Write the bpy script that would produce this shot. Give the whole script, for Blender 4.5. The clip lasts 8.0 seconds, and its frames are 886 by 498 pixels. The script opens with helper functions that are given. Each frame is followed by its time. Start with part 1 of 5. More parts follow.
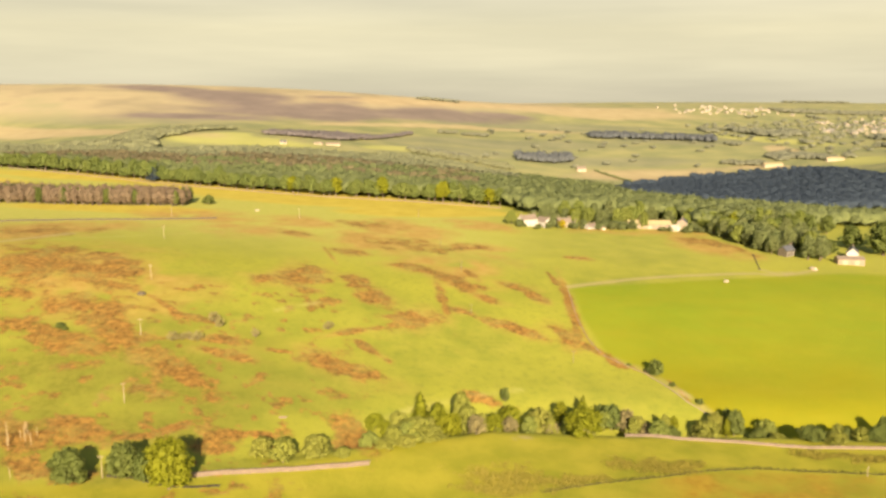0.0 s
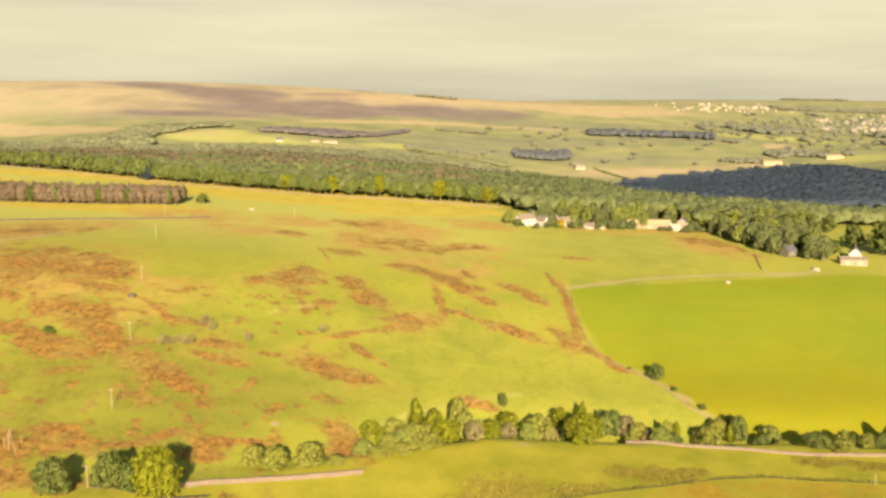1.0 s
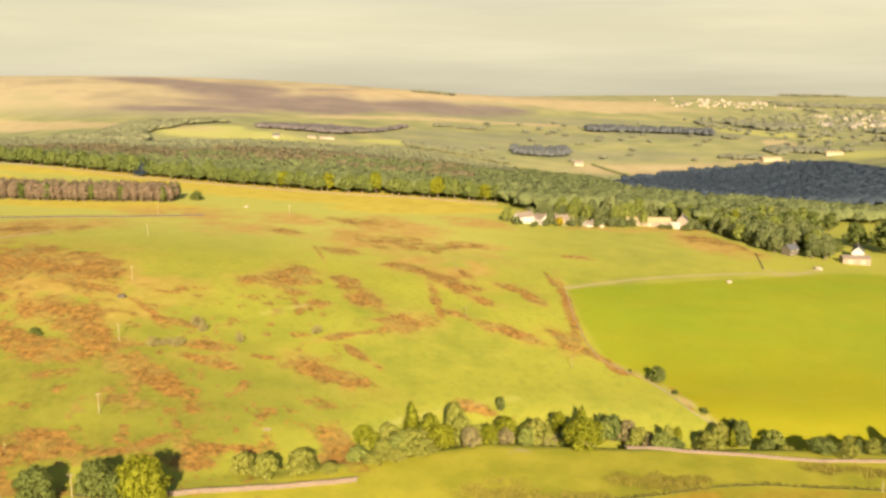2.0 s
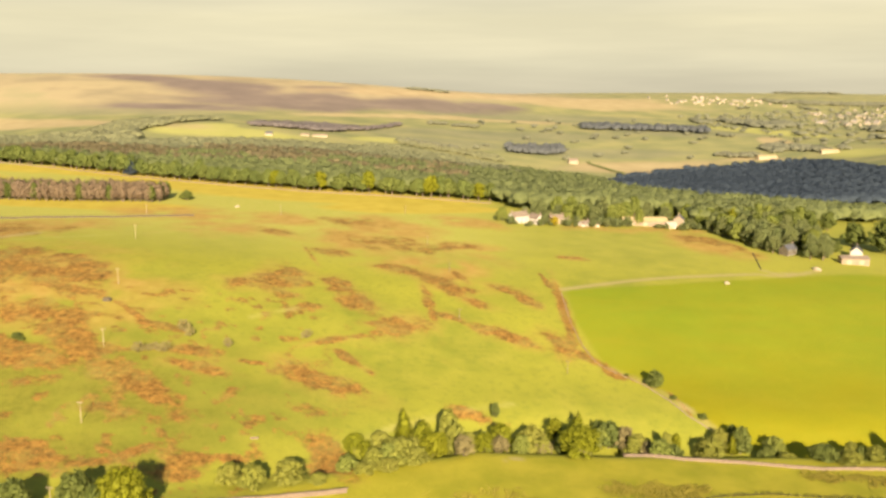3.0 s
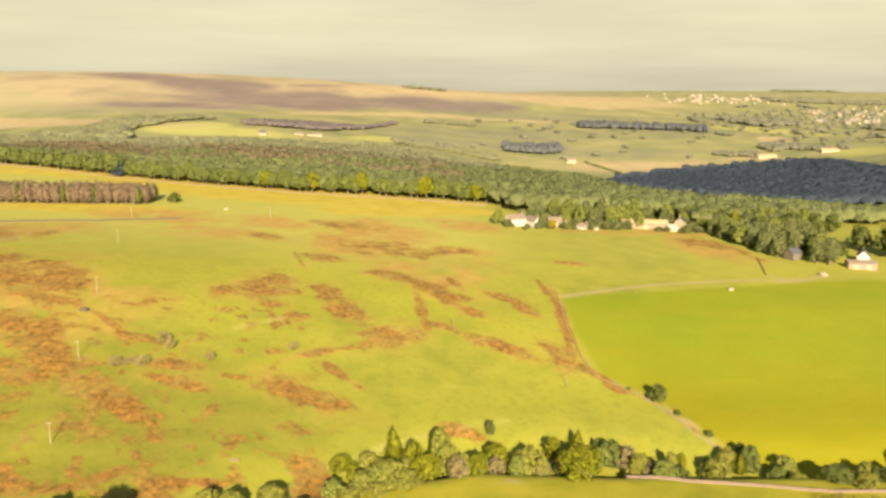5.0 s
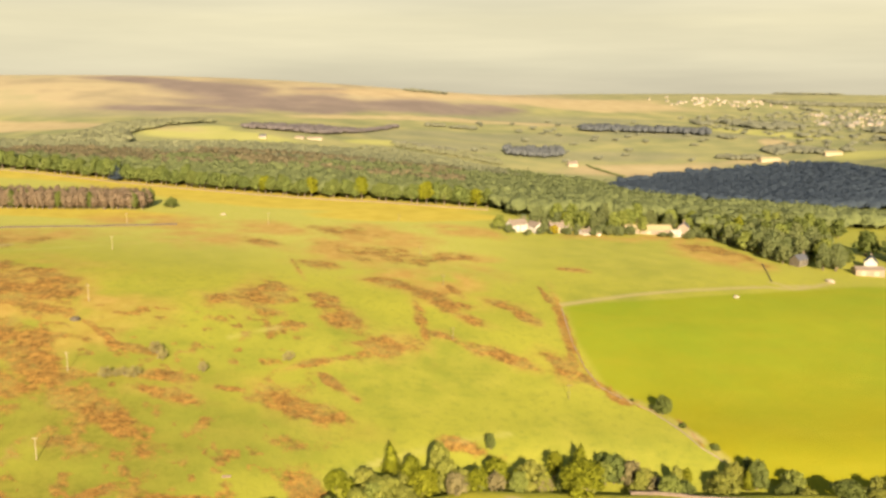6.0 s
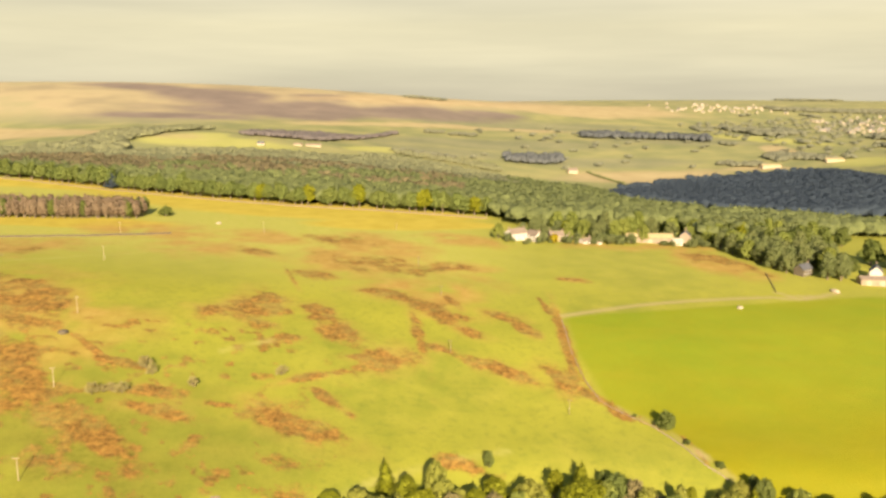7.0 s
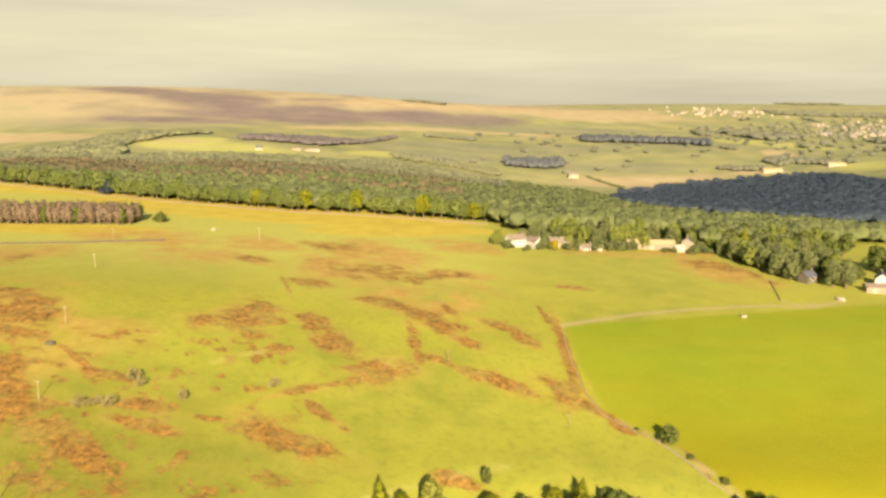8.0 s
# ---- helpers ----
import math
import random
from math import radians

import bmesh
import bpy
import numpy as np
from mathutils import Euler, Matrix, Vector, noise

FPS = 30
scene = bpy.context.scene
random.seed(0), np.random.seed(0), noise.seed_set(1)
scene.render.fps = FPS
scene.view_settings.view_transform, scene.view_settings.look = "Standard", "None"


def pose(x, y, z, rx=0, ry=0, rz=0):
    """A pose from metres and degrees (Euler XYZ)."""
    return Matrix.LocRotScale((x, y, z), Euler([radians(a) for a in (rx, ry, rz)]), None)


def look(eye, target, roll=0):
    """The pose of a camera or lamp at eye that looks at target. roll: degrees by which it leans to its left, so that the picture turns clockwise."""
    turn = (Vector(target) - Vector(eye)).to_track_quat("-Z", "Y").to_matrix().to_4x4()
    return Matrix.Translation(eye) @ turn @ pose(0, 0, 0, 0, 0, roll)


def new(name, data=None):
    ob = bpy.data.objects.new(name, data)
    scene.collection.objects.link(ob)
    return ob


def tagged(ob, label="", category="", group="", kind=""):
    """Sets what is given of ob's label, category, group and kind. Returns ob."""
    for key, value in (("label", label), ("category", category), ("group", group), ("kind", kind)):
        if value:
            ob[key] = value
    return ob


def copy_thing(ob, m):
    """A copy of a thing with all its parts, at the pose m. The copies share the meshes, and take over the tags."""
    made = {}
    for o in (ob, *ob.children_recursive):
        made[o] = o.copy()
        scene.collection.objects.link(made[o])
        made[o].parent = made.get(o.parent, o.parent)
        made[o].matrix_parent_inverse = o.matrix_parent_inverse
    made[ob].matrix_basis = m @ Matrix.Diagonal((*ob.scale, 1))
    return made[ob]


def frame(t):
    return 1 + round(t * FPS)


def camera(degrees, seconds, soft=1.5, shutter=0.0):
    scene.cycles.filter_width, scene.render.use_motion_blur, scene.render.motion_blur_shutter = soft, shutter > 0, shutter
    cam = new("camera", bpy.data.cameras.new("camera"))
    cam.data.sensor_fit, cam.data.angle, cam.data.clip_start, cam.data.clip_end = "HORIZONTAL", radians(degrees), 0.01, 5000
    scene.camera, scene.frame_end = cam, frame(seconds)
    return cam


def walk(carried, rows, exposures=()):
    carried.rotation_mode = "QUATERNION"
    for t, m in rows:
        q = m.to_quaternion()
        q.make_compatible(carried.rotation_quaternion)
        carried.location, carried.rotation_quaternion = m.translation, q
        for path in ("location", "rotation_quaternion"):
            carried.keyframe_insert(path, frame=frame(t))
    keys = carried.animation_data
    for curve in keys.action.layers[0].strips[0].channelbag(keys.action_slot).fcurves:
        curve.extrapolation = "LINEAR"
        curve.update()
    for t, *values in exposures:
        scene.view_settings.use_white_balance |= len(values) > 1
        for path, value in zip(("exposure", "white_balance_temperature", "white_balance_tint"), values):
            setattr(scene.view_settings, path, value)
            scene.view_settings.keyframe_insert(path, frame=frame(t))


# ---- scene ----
cam = camera(54.0, 8.0, soft=2.9)
PATH = [  # seconds, x, y, z, yaw, pitch, roll
    (0.0, 0.00, 0.00, 130.00, 0.000, -10.168, 0.000),
    (0.5, 0.29, 4.80, 130.21, -0.100, -10.257, -0.035),
    (1.0, 0.61, 9.62, 130.41, -0.131, -10.357, -0.049),
    (1.5, 0.97, 14.46, 130.62, -0.155, -10.507, -0.073),
    (3.0, 2.28, 29.09, 131.24, -0.607, -10.818, -0.103),
    (3.5, 2.79, 34.01, 131.44, -0.762, -10.849, -0.101),
    (4.0, 3.34, 38.95, 131.65, -0.824, -10.931, -0.101),
    (4.5, 3.92, 43.91, 131.85, -0.823, -10.956, -0.098),
    (6.0, 5.89, 58.92, 132.47, -0.678, -10.760, -0.046),
    (6.5, 6.63, 63.96, 132.67, -0.669, -10.529, -0.025),
    (7.0, 7.40, 69.02, 132.87, -0.676, -10.354, 0.002),
    (7.5, 8.20, 74.10, 133.08, -0.684, -10.233, -0.008),
    (8.0, 9.05, 79.20, 133.28, -0.656, -10.109, 0.025),
]
walk(cam, [(t, pose(x, y, z, 90 + pitch, roll, yaw)) for t, x, y, z, yaw, pitch, roll in PATH],
     [(0.0, 1.16, 7500, 15), (8.0, 1.16, 7500, 15)])

# ---- light ----
SUN_HEIGHT, SUN_TURN = 21.5, 175.0
world = bpy.data.worlds.new("sky")
scene.world = world
world.use_nodes = True


def feed(tree, n, values):
    """Sets the inputs of a node; a value that is a socket is linked. Returns the node."""
    for key, value in values.items():
        if isinstance(value, bpy.types.NodeSocket):
            tree.links.new(value, n.inputs[key])
        else:
            n.inputs[key].default_value = value
    return n


def node(tree, kind, values={}):
    return feed(tree, tree.nodes.new(kind), values)


def ramp(tree, factor, stops):
    n = node(tree, "ShaderNodeValToRGB", {"Fac": factor})
    while len(n.color_ramp.elements) < len(stops):
        n.color_ramp.elements.new(0.5)
    for e, (at, colour) in zip(n.color_ramp.elements, stops):
        e.position, e.color = at, (*colour, 1)
    return n.outputs["Color"]


def mixed(tree, factor, a, b, blend="MIX"):
    n = tree.nodes.new("ShaderNodeMix")
    n.data_type, n.blend_type = "RGBA", blend
    feed(tree, n, {0: factor, 6: (*a, 1) if isinstance(a, tuple) else a, 7: (*b, 1) if isinstance(b, tuple) else b})
    return n.outputs[2]


def make_sky():
    tree = world.node_tree
    tree.nodes.clear()
    clear = tree.nodes.new("ShaderNodeTexSky")
    clear.sky_type, clear.sun_disc, clear.altitude, clear.dust_density = "NISHITA", False, 300, 4.0
    clear.sun_elevation, clear.sun_rotation = radians(SUN_HEIGHT), radians(SUN_TURN)
    blue = mixed(tree, 1.0, clear.outputs[0], (0.10, 0.10, 0.10), "MULTIPLY")
    way = node(tree, "ShaderNodeTexCoord").outputs["Generated"]
    long = node(tree, "ShaderNodeMapping", {"Vector": way, "Scale": (1.3, 1.3, 16.0)}).outputs[0]
    wisps = node(tree, "ShaderNodeTexNoise", {"Vector": long, "Scale": 2.2, "Detail": 6.0, "Roughness": 0.55}).outputs["Fac"]
    broad = node(tree, "ShaderNodeTexNoise", {"Vector": long, "Scale": 0.7, "Detail": 2.0}).outputs["Fac"]
    height = node(tree, "ShaderNodeSeparateXYZ", {0: way}).outputs["Z"]
    layer = ramp(tree, height, [(0.0, (0.292, 0.296, 0.236)), (0.02, (0.322, 0.328, 0.255)), (0.07, (0.342, 0.340, 0.246)), (0.14, (0.305, 0.312, 0.256)), (0.26, (0.175, 0.200, 0.220)), (0.6, (0.070, 0.105, 0.175))])
    light = ramp(tree, wisps, [(0.36, (0.94, 0.94, 0.94)), (0.72, (1.12, 1.11, 1.09))])
    wide = ramp(tree, broad, [(0.35, (0.95, 0.95, 0.95)), (0.7, (1.05, 1.05, 1.05))])
    cloud = mixed(tree, 1.0, mixed(tree, 1.0, layer, light, "MULTIPLY"), wide, "MULTIPLY")
    both = mixed(tree, 0.9, blue, cloud)
    back = node(tree, "ShaderNodeBackground", {"Color": both, "Strength": 1.0})
    tree.links.new(back.outputs[0], node(tree, "ShaderNodeOutputWorld").inputs[0])


make_sky()
sun = new("sun", bpy.data.lights.new("sun", "SUN"))
sun.data.energy, sun.data.angle, sun.data.color = 5.0, radians(0.6), (1.0, 0.885, 0.69)
sun.matrix_basis = look((0, 0, 0), (math.sin(radians(-5)) * 1.0, math.cos(radians(5)), -math.tan(radians(SUN_HEIGHT)))) 
sun.location = (0, -300, 600)

# ---- lie of the land ----
# Heights of the near hillside, row by row away from the valley, each row from west to east.
NEAR = np.array([
    -8.1, -11.7, -15.2, -18.6, -22, -25.4, -28.8,
    -5.3, -9.3, -13.2, -17, -20.4, -23.6, -26.7,
    -2.7, -6.9, -11.2, -15.3, -18.9, -21.9, -24.7,
    -0.5, -4.3, -8.7, -13.6, -17.2, -20, -23,
    1.1, -1.9, -5.9, -12.4, -14.9, -17.8, -22.5,
    3.1, -1.5, -8.9, -19.2, -14, -16.8, -23.8,
    8.5, 5.6, 4.2, -12.5, -18.9, -22.7, -24,
    23.1, 23.5, 19.5, -10.9, -17.7, -13.6, -15.8,
    37.1, 42.3, 43.6, 11.7, 3.5, -0.7, -11.9,
    47, 40.6, 33.4, 21.1, 13.3, -1.9, -18.5,
    55.3, 44.5, 36, 27.4, 11.4, -10.5, -32.1,
    65.7, 51.9, 38.2, 18.5, -6, -27.9, -49.7,
    77.5, 54.4, 30.6, 5.2, -20.9, -45.5, -69.2]).reshape(13, 7)
# Heights of the moor and the farmland behind it.
FAR = np.array([
    103.6, 87.2, 76.9, 77.9, 77.5, 36.6, -20.1, -78.8,
    98.9, 69, 34.9, 13.7, 11.1, -0.2, -8.1, -9.7,
    62.1, 57.6, 42.1, 45.7, 9.8, -19.5, 18.7, 69.9,
    -17, 4, 10.9, 19.9, -28.6, -28.1, 69.7, 136.5,
    -89.9, -20.1, 82.2, 63, -51.7, -25.6, 35.7, 98.6,
    -34.1, -4.3, 46.1, 39.2, 9.6, 16.4, 16.5, 32.8,
    98.7, 126.3, 124, 72.5, 10.7, 26, 19.4, 9.3,
    144.8, 174.6, 192.3, 181.3, 73.9, 27.9, 17.2, 13.5,
    100.4, 90.1, 82.2, 85, 91, 85.5, 68, 46.7,
    30.8, 27.8, 33.4, 56.7, 91.3, 96.7, 84.7, 67.3,
    -18.5, 1.7, 25.3, 50.5, 62.6, 55.6, 54.2, 55.9,
    -48.3, -20.4, 3.9, 19.9, 26, 27.1, 29.9, 34.6]).reshape(12, 8)


def spline(lattice, u, v):
    rows, columns = lattice.shape
    k, l = np.clip(np.floor(u).astype(int), 0, columns - 4), np.clip(np.floor(v).astype(int), 0, rows - 4)
    weigh = lambda t: ((1 - t) ** 3 / 6, (3 * t ** 3 - 6 * t ** 2 + 4) / 6, (-3 * t ** 3 + 3 * t ** 2 + 3 * t + 1) / 6, t ** 3 / 6)
    a, b = weigh(u - k), weigh(v - l)
    return sum(lattice[l + j, k + i] * a[i] * b[j] for i in range(4) for j in range(4))


def gully(x, y):
    """The stream's cutting at the foot of the hillside, 0 to 1."""
    line = np.interp(x, [-200, -110, -60, -20, 20, 150, 260], [297, 303, 322, 345, 363, 369, 363])
    depth = np.interp(x, [-120, -60, 0, 60, 160, 260], [0, 0.3, 1, 1, 1, 1])
    return depth * np.exp(-((y - line) / np.where(y < line, 7.5, 20)) ** 2)


def lattice_noise(x, y, seed=0):
    """Smooth value noise on a unit lattice, -1 to 1."""
    xi, yi = np.floor(x).astype(np.int64), np.floor(y).astype(np.int64)
    fx, fy = x - xi, y - yi
    fx, fy = fx * fx * (3 - 2 * fx), fy * fy * (3 - 2 * fy)

    def value(a, b):
        h = (a * 374761393 + b * 668265263 + seed * 974634777) & 0xFFFFFFFF
        h = ((h ^ (h >> 13)) * 1274126177) & 0xFFFFFFFF
        return ((h ^ (h >> 16)) & 0xFFFF) / 32767.5 - 1
    return (value(xi, yi) * (1 - fx) + value(xi + 1, yi) * fx) * (1 - fy) + (value(xi, yi + 1) * (1 - fx) + value(xi + 1, yi + 1) * fx) * fy


def clouded(x, y, size, octaves=3, seed=0):
    return sum(lattice_noise(x / size * 2 ** o + 17.3 * o, y / size * 2 ** o - 9.1 * o, seed + o) * 0.55 ** o for o in range(octaves))


def along(points, step):
    """Places every step metres along a polyline, with the direction there."""
    p = np.array(points, float)
    d = np.hypot(*np.diff(p, axis=0).T)
    s = np.concatenate([[0], np.cumsum(d)])
    at = np.arange(0, s[-1] + 1e-6, step)
    x, y = np.interp(at, s, p[:, 0]), np.interp(at, s, p[:, 1])
    return x, y, np.arctan2(np.gradient(y), np.gradient(x)) if len(at) > 1 else np.zeros(1)


def near_line(x, y, points, width):
    """1 on a polyline, falling to 0 at width metres from it."""
    best = np.full_like(x, 1e9)
    for (ax, ay), (bx, by) in zip(points, points[1:]):
        t = np.clip(((x - ax) * (bx - ax) + (y - ay) * (by - ay)) / ((bx - ax) ** 2 + (by - ay) ** 2), 0, 1)
        best = np.minimum(best, np.hypot(x - ax - t * (bx - ax), y - ay - t * (by - ay)))
    return np.clip(1.5 - best / width, 0, 1)


def height(x, y):
    x, y = np.asarray(x, float), np.asarray(y, float)
    n = np.clip(y, 150, 1080)
    near = spline(NEAR, (np.clip(x / (n + 150) / 0.6, -1, 1) * 0.5 + 0.5) * 4, np.log((n - 90) / 60) / np.log(990 / 60) * 10) - 7.2 * gully(x, y)
    f = np.clip(y, 850, 4950)
    far = spline(FAR, (np.clip(x / (f + 150) / 0.6, -1, 1) * 0.5 + 0.5) * 5, np.log((f + 600) / 1450) / np.log(5550 / 1450) * 9)
    t = np.clip((y - 880) / 180, 0, 1)
    t = t * t * (3 - 2 * t)
    fine = 0.22 * clouded(x, y, 24, 2, 5) + 0.08 * clouded(x, y, 4, 2, 9)
    return near * (1 - t) + far * t + fine


def z_at(x, y):
    return float(height(np.array([x]), np.array([y]))[0])


def patches(x, y, ovals, ragged=0.45, size=14.0, soft=0.35, seed=0):
    """How far a place lies within any of the ovals (centre, two half axes), with ragged edges, 0 to 1."""
    n = ragged * clouded(x, y, size, 4, seed)
    best = np.zeros_like(x)
    for cx, cy, ax, ay, bx, by in ovals:
        det = ax * by - ay * bx
        u, v = ((x - cx) * by - (y - cy) * bx) / det, ((y - cy) * ax - (x - cx) * ay) / det
        r = np.sqrt(u * u + v * v)
        best = np.maximum(best, np.clip((1.0 + n - r) / soft + 0.5, 0, 1) * (r < 2.2))
    return best


# Dead bracken: centre and half axes of each stand.
BRACKEN_WEST = [
    (-227, 494, 37, 2.1, 14.2, -33), (-190, 495, 14.1, -4.6, 7.6, -21), (-271, 478, 27, 2.2, 20, -37), (-184, 467, 21, -3.8, 2.1, -5.7), (-150, 449, 13.8, -11.7, 1.2, -3.6),
    (-128, 434, 9.8, -1.8, 1.0, -4), (-185, 436, 24, -2.4, 5, -13), (-164, 415, 19.3, -8.8, 5.5, -15), (-181, 396, 21, -1.9, 4, -9.5), (-151, 402, 15.2, -5, 5, -15),
    (-135, 389, 17.2, -11.3, 4, -13), (-117, 375, 15.8, -9.5, 2.8, -10), (-203, 409, 15.1, -4.3, 4.4, -9.6), (-226, 445, 12.3, -1.2, 3.4, -7.2)]
BRACKEN_MIDDLE = [
    (-110, 414, 16.8, 1.6, 1.2, -4.8), (-102, 400, 13.9, -2.2, 1.1, -4.5), (-81, 410, 10.9, 0.4, 0.5, -2.9), (-51, 403, 21, -9.1, 1.3, -11), (-63, 410, 9.9, 0, 0.7, -4.8),
    (-46, 443, 14.1, 8, 0.3, -3.4), (-57, 435, 7.1, 4.2, 0.3, -2.6), (-37, 424, 9.8, -8.8, 0.3, -4), (-14.9, 464, 14.1, 7.1, 0.3, -11.6), (-29, 465, 6.8, 1, 0.2, -3.1),
    (-97, 510, 14.4, 10.2, 2.3, -12.8), (-82, 515, 12.2, 5, 3.7, -25), (-53, 514, 8.6, -3.7, 1.2, -11.8), (-39, 493, 11, -7.3, 0.9, -12.2), (-65, 476, 6.7, 2.2, 0.6, -4.9)]
BRACKEN_EAST = [
    (-16.1, 552, 18.4, -4.4, 0.2, -7.9), (2.9, 538, 16.1, -10.1, -0.1, -12.3), (18.9, 547, 6.8, -14.1, -0.2, -7.4), (0, 499, 4.4, -33, 3, 0), (15.4, 525, 15.7, -2.1, -0.2, -6.4),
    (23, 508, 9.9, -7.5, -0.3, -6.8), (45, 531, 11, -4.3, -0.5, -6.6), (56, 515, 6.2, -6.8, -0.6, -6), (12.3, 482, 10.2, -4.1, -0.1, -4.5), (31, 471, 12.9, -6.2, -0.4, -6.4),
    (49, 461, 10.7, -5.3, -0.6, -5.8), (76, 524, 2.6, 0, -0.5, -36), (75, 474, 2.8, 0, -0.7, -24), (68, 459, 8.7, -8.7, -1.8, -12.8), (79, 447, 6.8, -6.7, -0.6, -4)]
BRACKEN_NEAR = [
    (-155, 326, 14.1, 3.3, 2, -4.6), (-140, 322, 10.3, -0.4, 1.4, -3.5), (-158, 313, 12.2, 1.4, 2.4, -5.3), (-169, 321, 6.3, 0.6, 4.6, -9.8), (-148, 295, 7.6, -0.6, 2.8, -6.3),
    (-121, 320, 8.2, 2.9, 0.7, -2), (-107, 330, 9.1, 8.7, 0.9, -3.1), (-86, 327, 10.6, 2.6, 0.9, -3.9), (20, 385, 10.9, -2.1, -0.2, -5.3), (-35, 338, 11.5, -4.8, 1.3, -14),
    (90, 431, 6.6, -5, -0.6, -3.1), (71, 552, 2.4, -16.6, 2, 0), (115, 406, 3.1, -11.7, -0.7, -2.7), (-155, 317, 19.7, 4.5, 3.5, -7.8), (-91, 319, 12.8, 1.4, 1.1, -4.5), (-80, 330, 17.1, 4.1, 0.7, -3)]
BRACKEN_THIN = [
    (-26, 624, 38, -9.2, 0.9, -22), (19.8, 624, 24, 0.6, -0.3, -11.3), (-63, 584, 12.4, -1, 0.9, -8.6), (-77, 575, 8.4, -24, 0.9, -6.8), (-111, 642, 15.2, -10, 2.5, -15.1),
    (-277, 583, 27, 21, 10.5, -23), (-61, 694, 23, -4.5, 1.3, -15.8), (98, 605, 9.5, -1.1, -0.7, -4.8), (207, 681, 17.2, -26, -5.9, -19.9), (225, 662, 8, -26, 7, 4),
    (-162, 373, 11.6, 2.2, 1.4, -3.5), (-117, 355, 14.5, -0.2, 1.5, -4.9), (-98, 357, 9.9, -0.9, 1.3, -5.2), (-132, 358, 9, 1.9, 1.3, -3.7), (-52, 373, 7.8, -1.4, 0.6, -4.4)]
YELLOW = [
    (-362, 953, 164, -11.1, 12.4, -33), (-173, 871, 141, -24, 11.8, -61), (-78, 826, 135, 1.3, 3.6, -39), (-12.2, 773, 76, 11.9, 0.4, -29), (-286, 724, 93, 4.4, 9.6, -25),
    (-451, 819, 78, 3.6, 53, -99)]
# Heather moor; part of its darkness is cloud shadow painted in.
HEATHER_SHADE = [
    (-834, 2696, 193, -9.3, 26, -86), (-586, 2587, 212, 18.7, 42, -190), (-352, 2447, 306, 71, 24, -168), (-64, 2535, 260, 54, 3.1, -127), (-635, 2225, 200, 6.9, 13.1, -47),
    (-249, 2697, 205, 34, 5.6, -62), (163, 2649, 103, 16.1, -4.5, -75)]
STRAW = [
    (397, 1669, 174, 21, -20, -88), (623, 1710, 73, -25, -8.3, -23), (161, 2911, 574, 276, -5.9, -107), (562, 2955, 364, 51, -39, -206), (-908, 1945, 421, -259, 62, -134),
    (755, 1943, 16.2, -56, -22, -57), (130, 2353, 226, 13.1, -2.1, -39), (-124, 2285, 230, 104, 2, -37)]
TAWNY = [
    (-38, 682, 39, -19.7, 2.2, -41), (-50, 617, 44, 6.6, 3.5, -45), (-146, 647, 40, -8.7, 7, -32), (-184, 696, 54, 2.5, 9.2, -36), (-266, 600, 49, 35, 14.9, -34),
    (6, 568, 41, -8.8, -0.3, -32), (-102, 691, 53, 7.3, 3, -21), (31, 713, 28, -9.4, -0.9, -22), (-216, 491, 55, 0.2, 24, -58), (172, 716, 54, 6.8, -3.3, -14),
    (203, 675, 22, -31, -8.2, -28)]
MEADOW = [
    (-350, 1575, 137, -9.3, 14.8, -68), (-409, 1631, 48, 66, 23, -91), (-93, 1714, 63, 62, 2.5, -46), (815, 1640, 70, 0, -10, -110), (799, 2186, 109, -170, -24, -66),
    (783, 1816, 35, -56, -15.5, -37), (94, 1500, 44, 76, -3.3, -53)]
# Stretches of far pasture where cloud shadow is painted into the ground.
CLOUD_SHADE = [
    (-802, 2134, 240, -8.8, 28, -75), (282, 2490, 348, 27, -11.6, -105), (151, 2014, 305, 75, -7.2, -98), (43, 1827, 130, 43, -1.6, -68), (350, 1826, 187, 6.7, -8.7, -47),
    (552, 2160, 151, -61, -17.7, -71)]
RUSHES = [
    (30, 310, 17.1, -1.2, -0.6, -6.9), (24, 302, 12.7, 0.9, -0.3, -4.1), (51, 310, 10.1, 2.4, -0.6, -3.8), (87, 325, 15.5, -1.1, -1.3, -5.2), (163, 339, 13.8, -0.5, -1.5, -3.5),
    (175, 336, 7.1, 0.4, -1.7, -3.4)]


TRACK = [(79, 536), (100, 547), (129, 561), (158, 571), (191, 580), (216, 585), (232, 582), (260, 598)]
PATH_WEST = [(-330, 500), (-279, 540), (-266, 558), (-250, 580)]
EDGE = [(-516, 1014), (-401, 973), (-224, 895), (-121, 863), (-42, 854), (55, 835)]
TRODDEN = [[(-90, 456), (-82, 464), (-70, 472)], [(-256, 551), (-228, 571), (-174, 616), (-136, 650), (-93, 698)], [(-33, 352), (-14, 369), (11, 387), (37, 397)]]

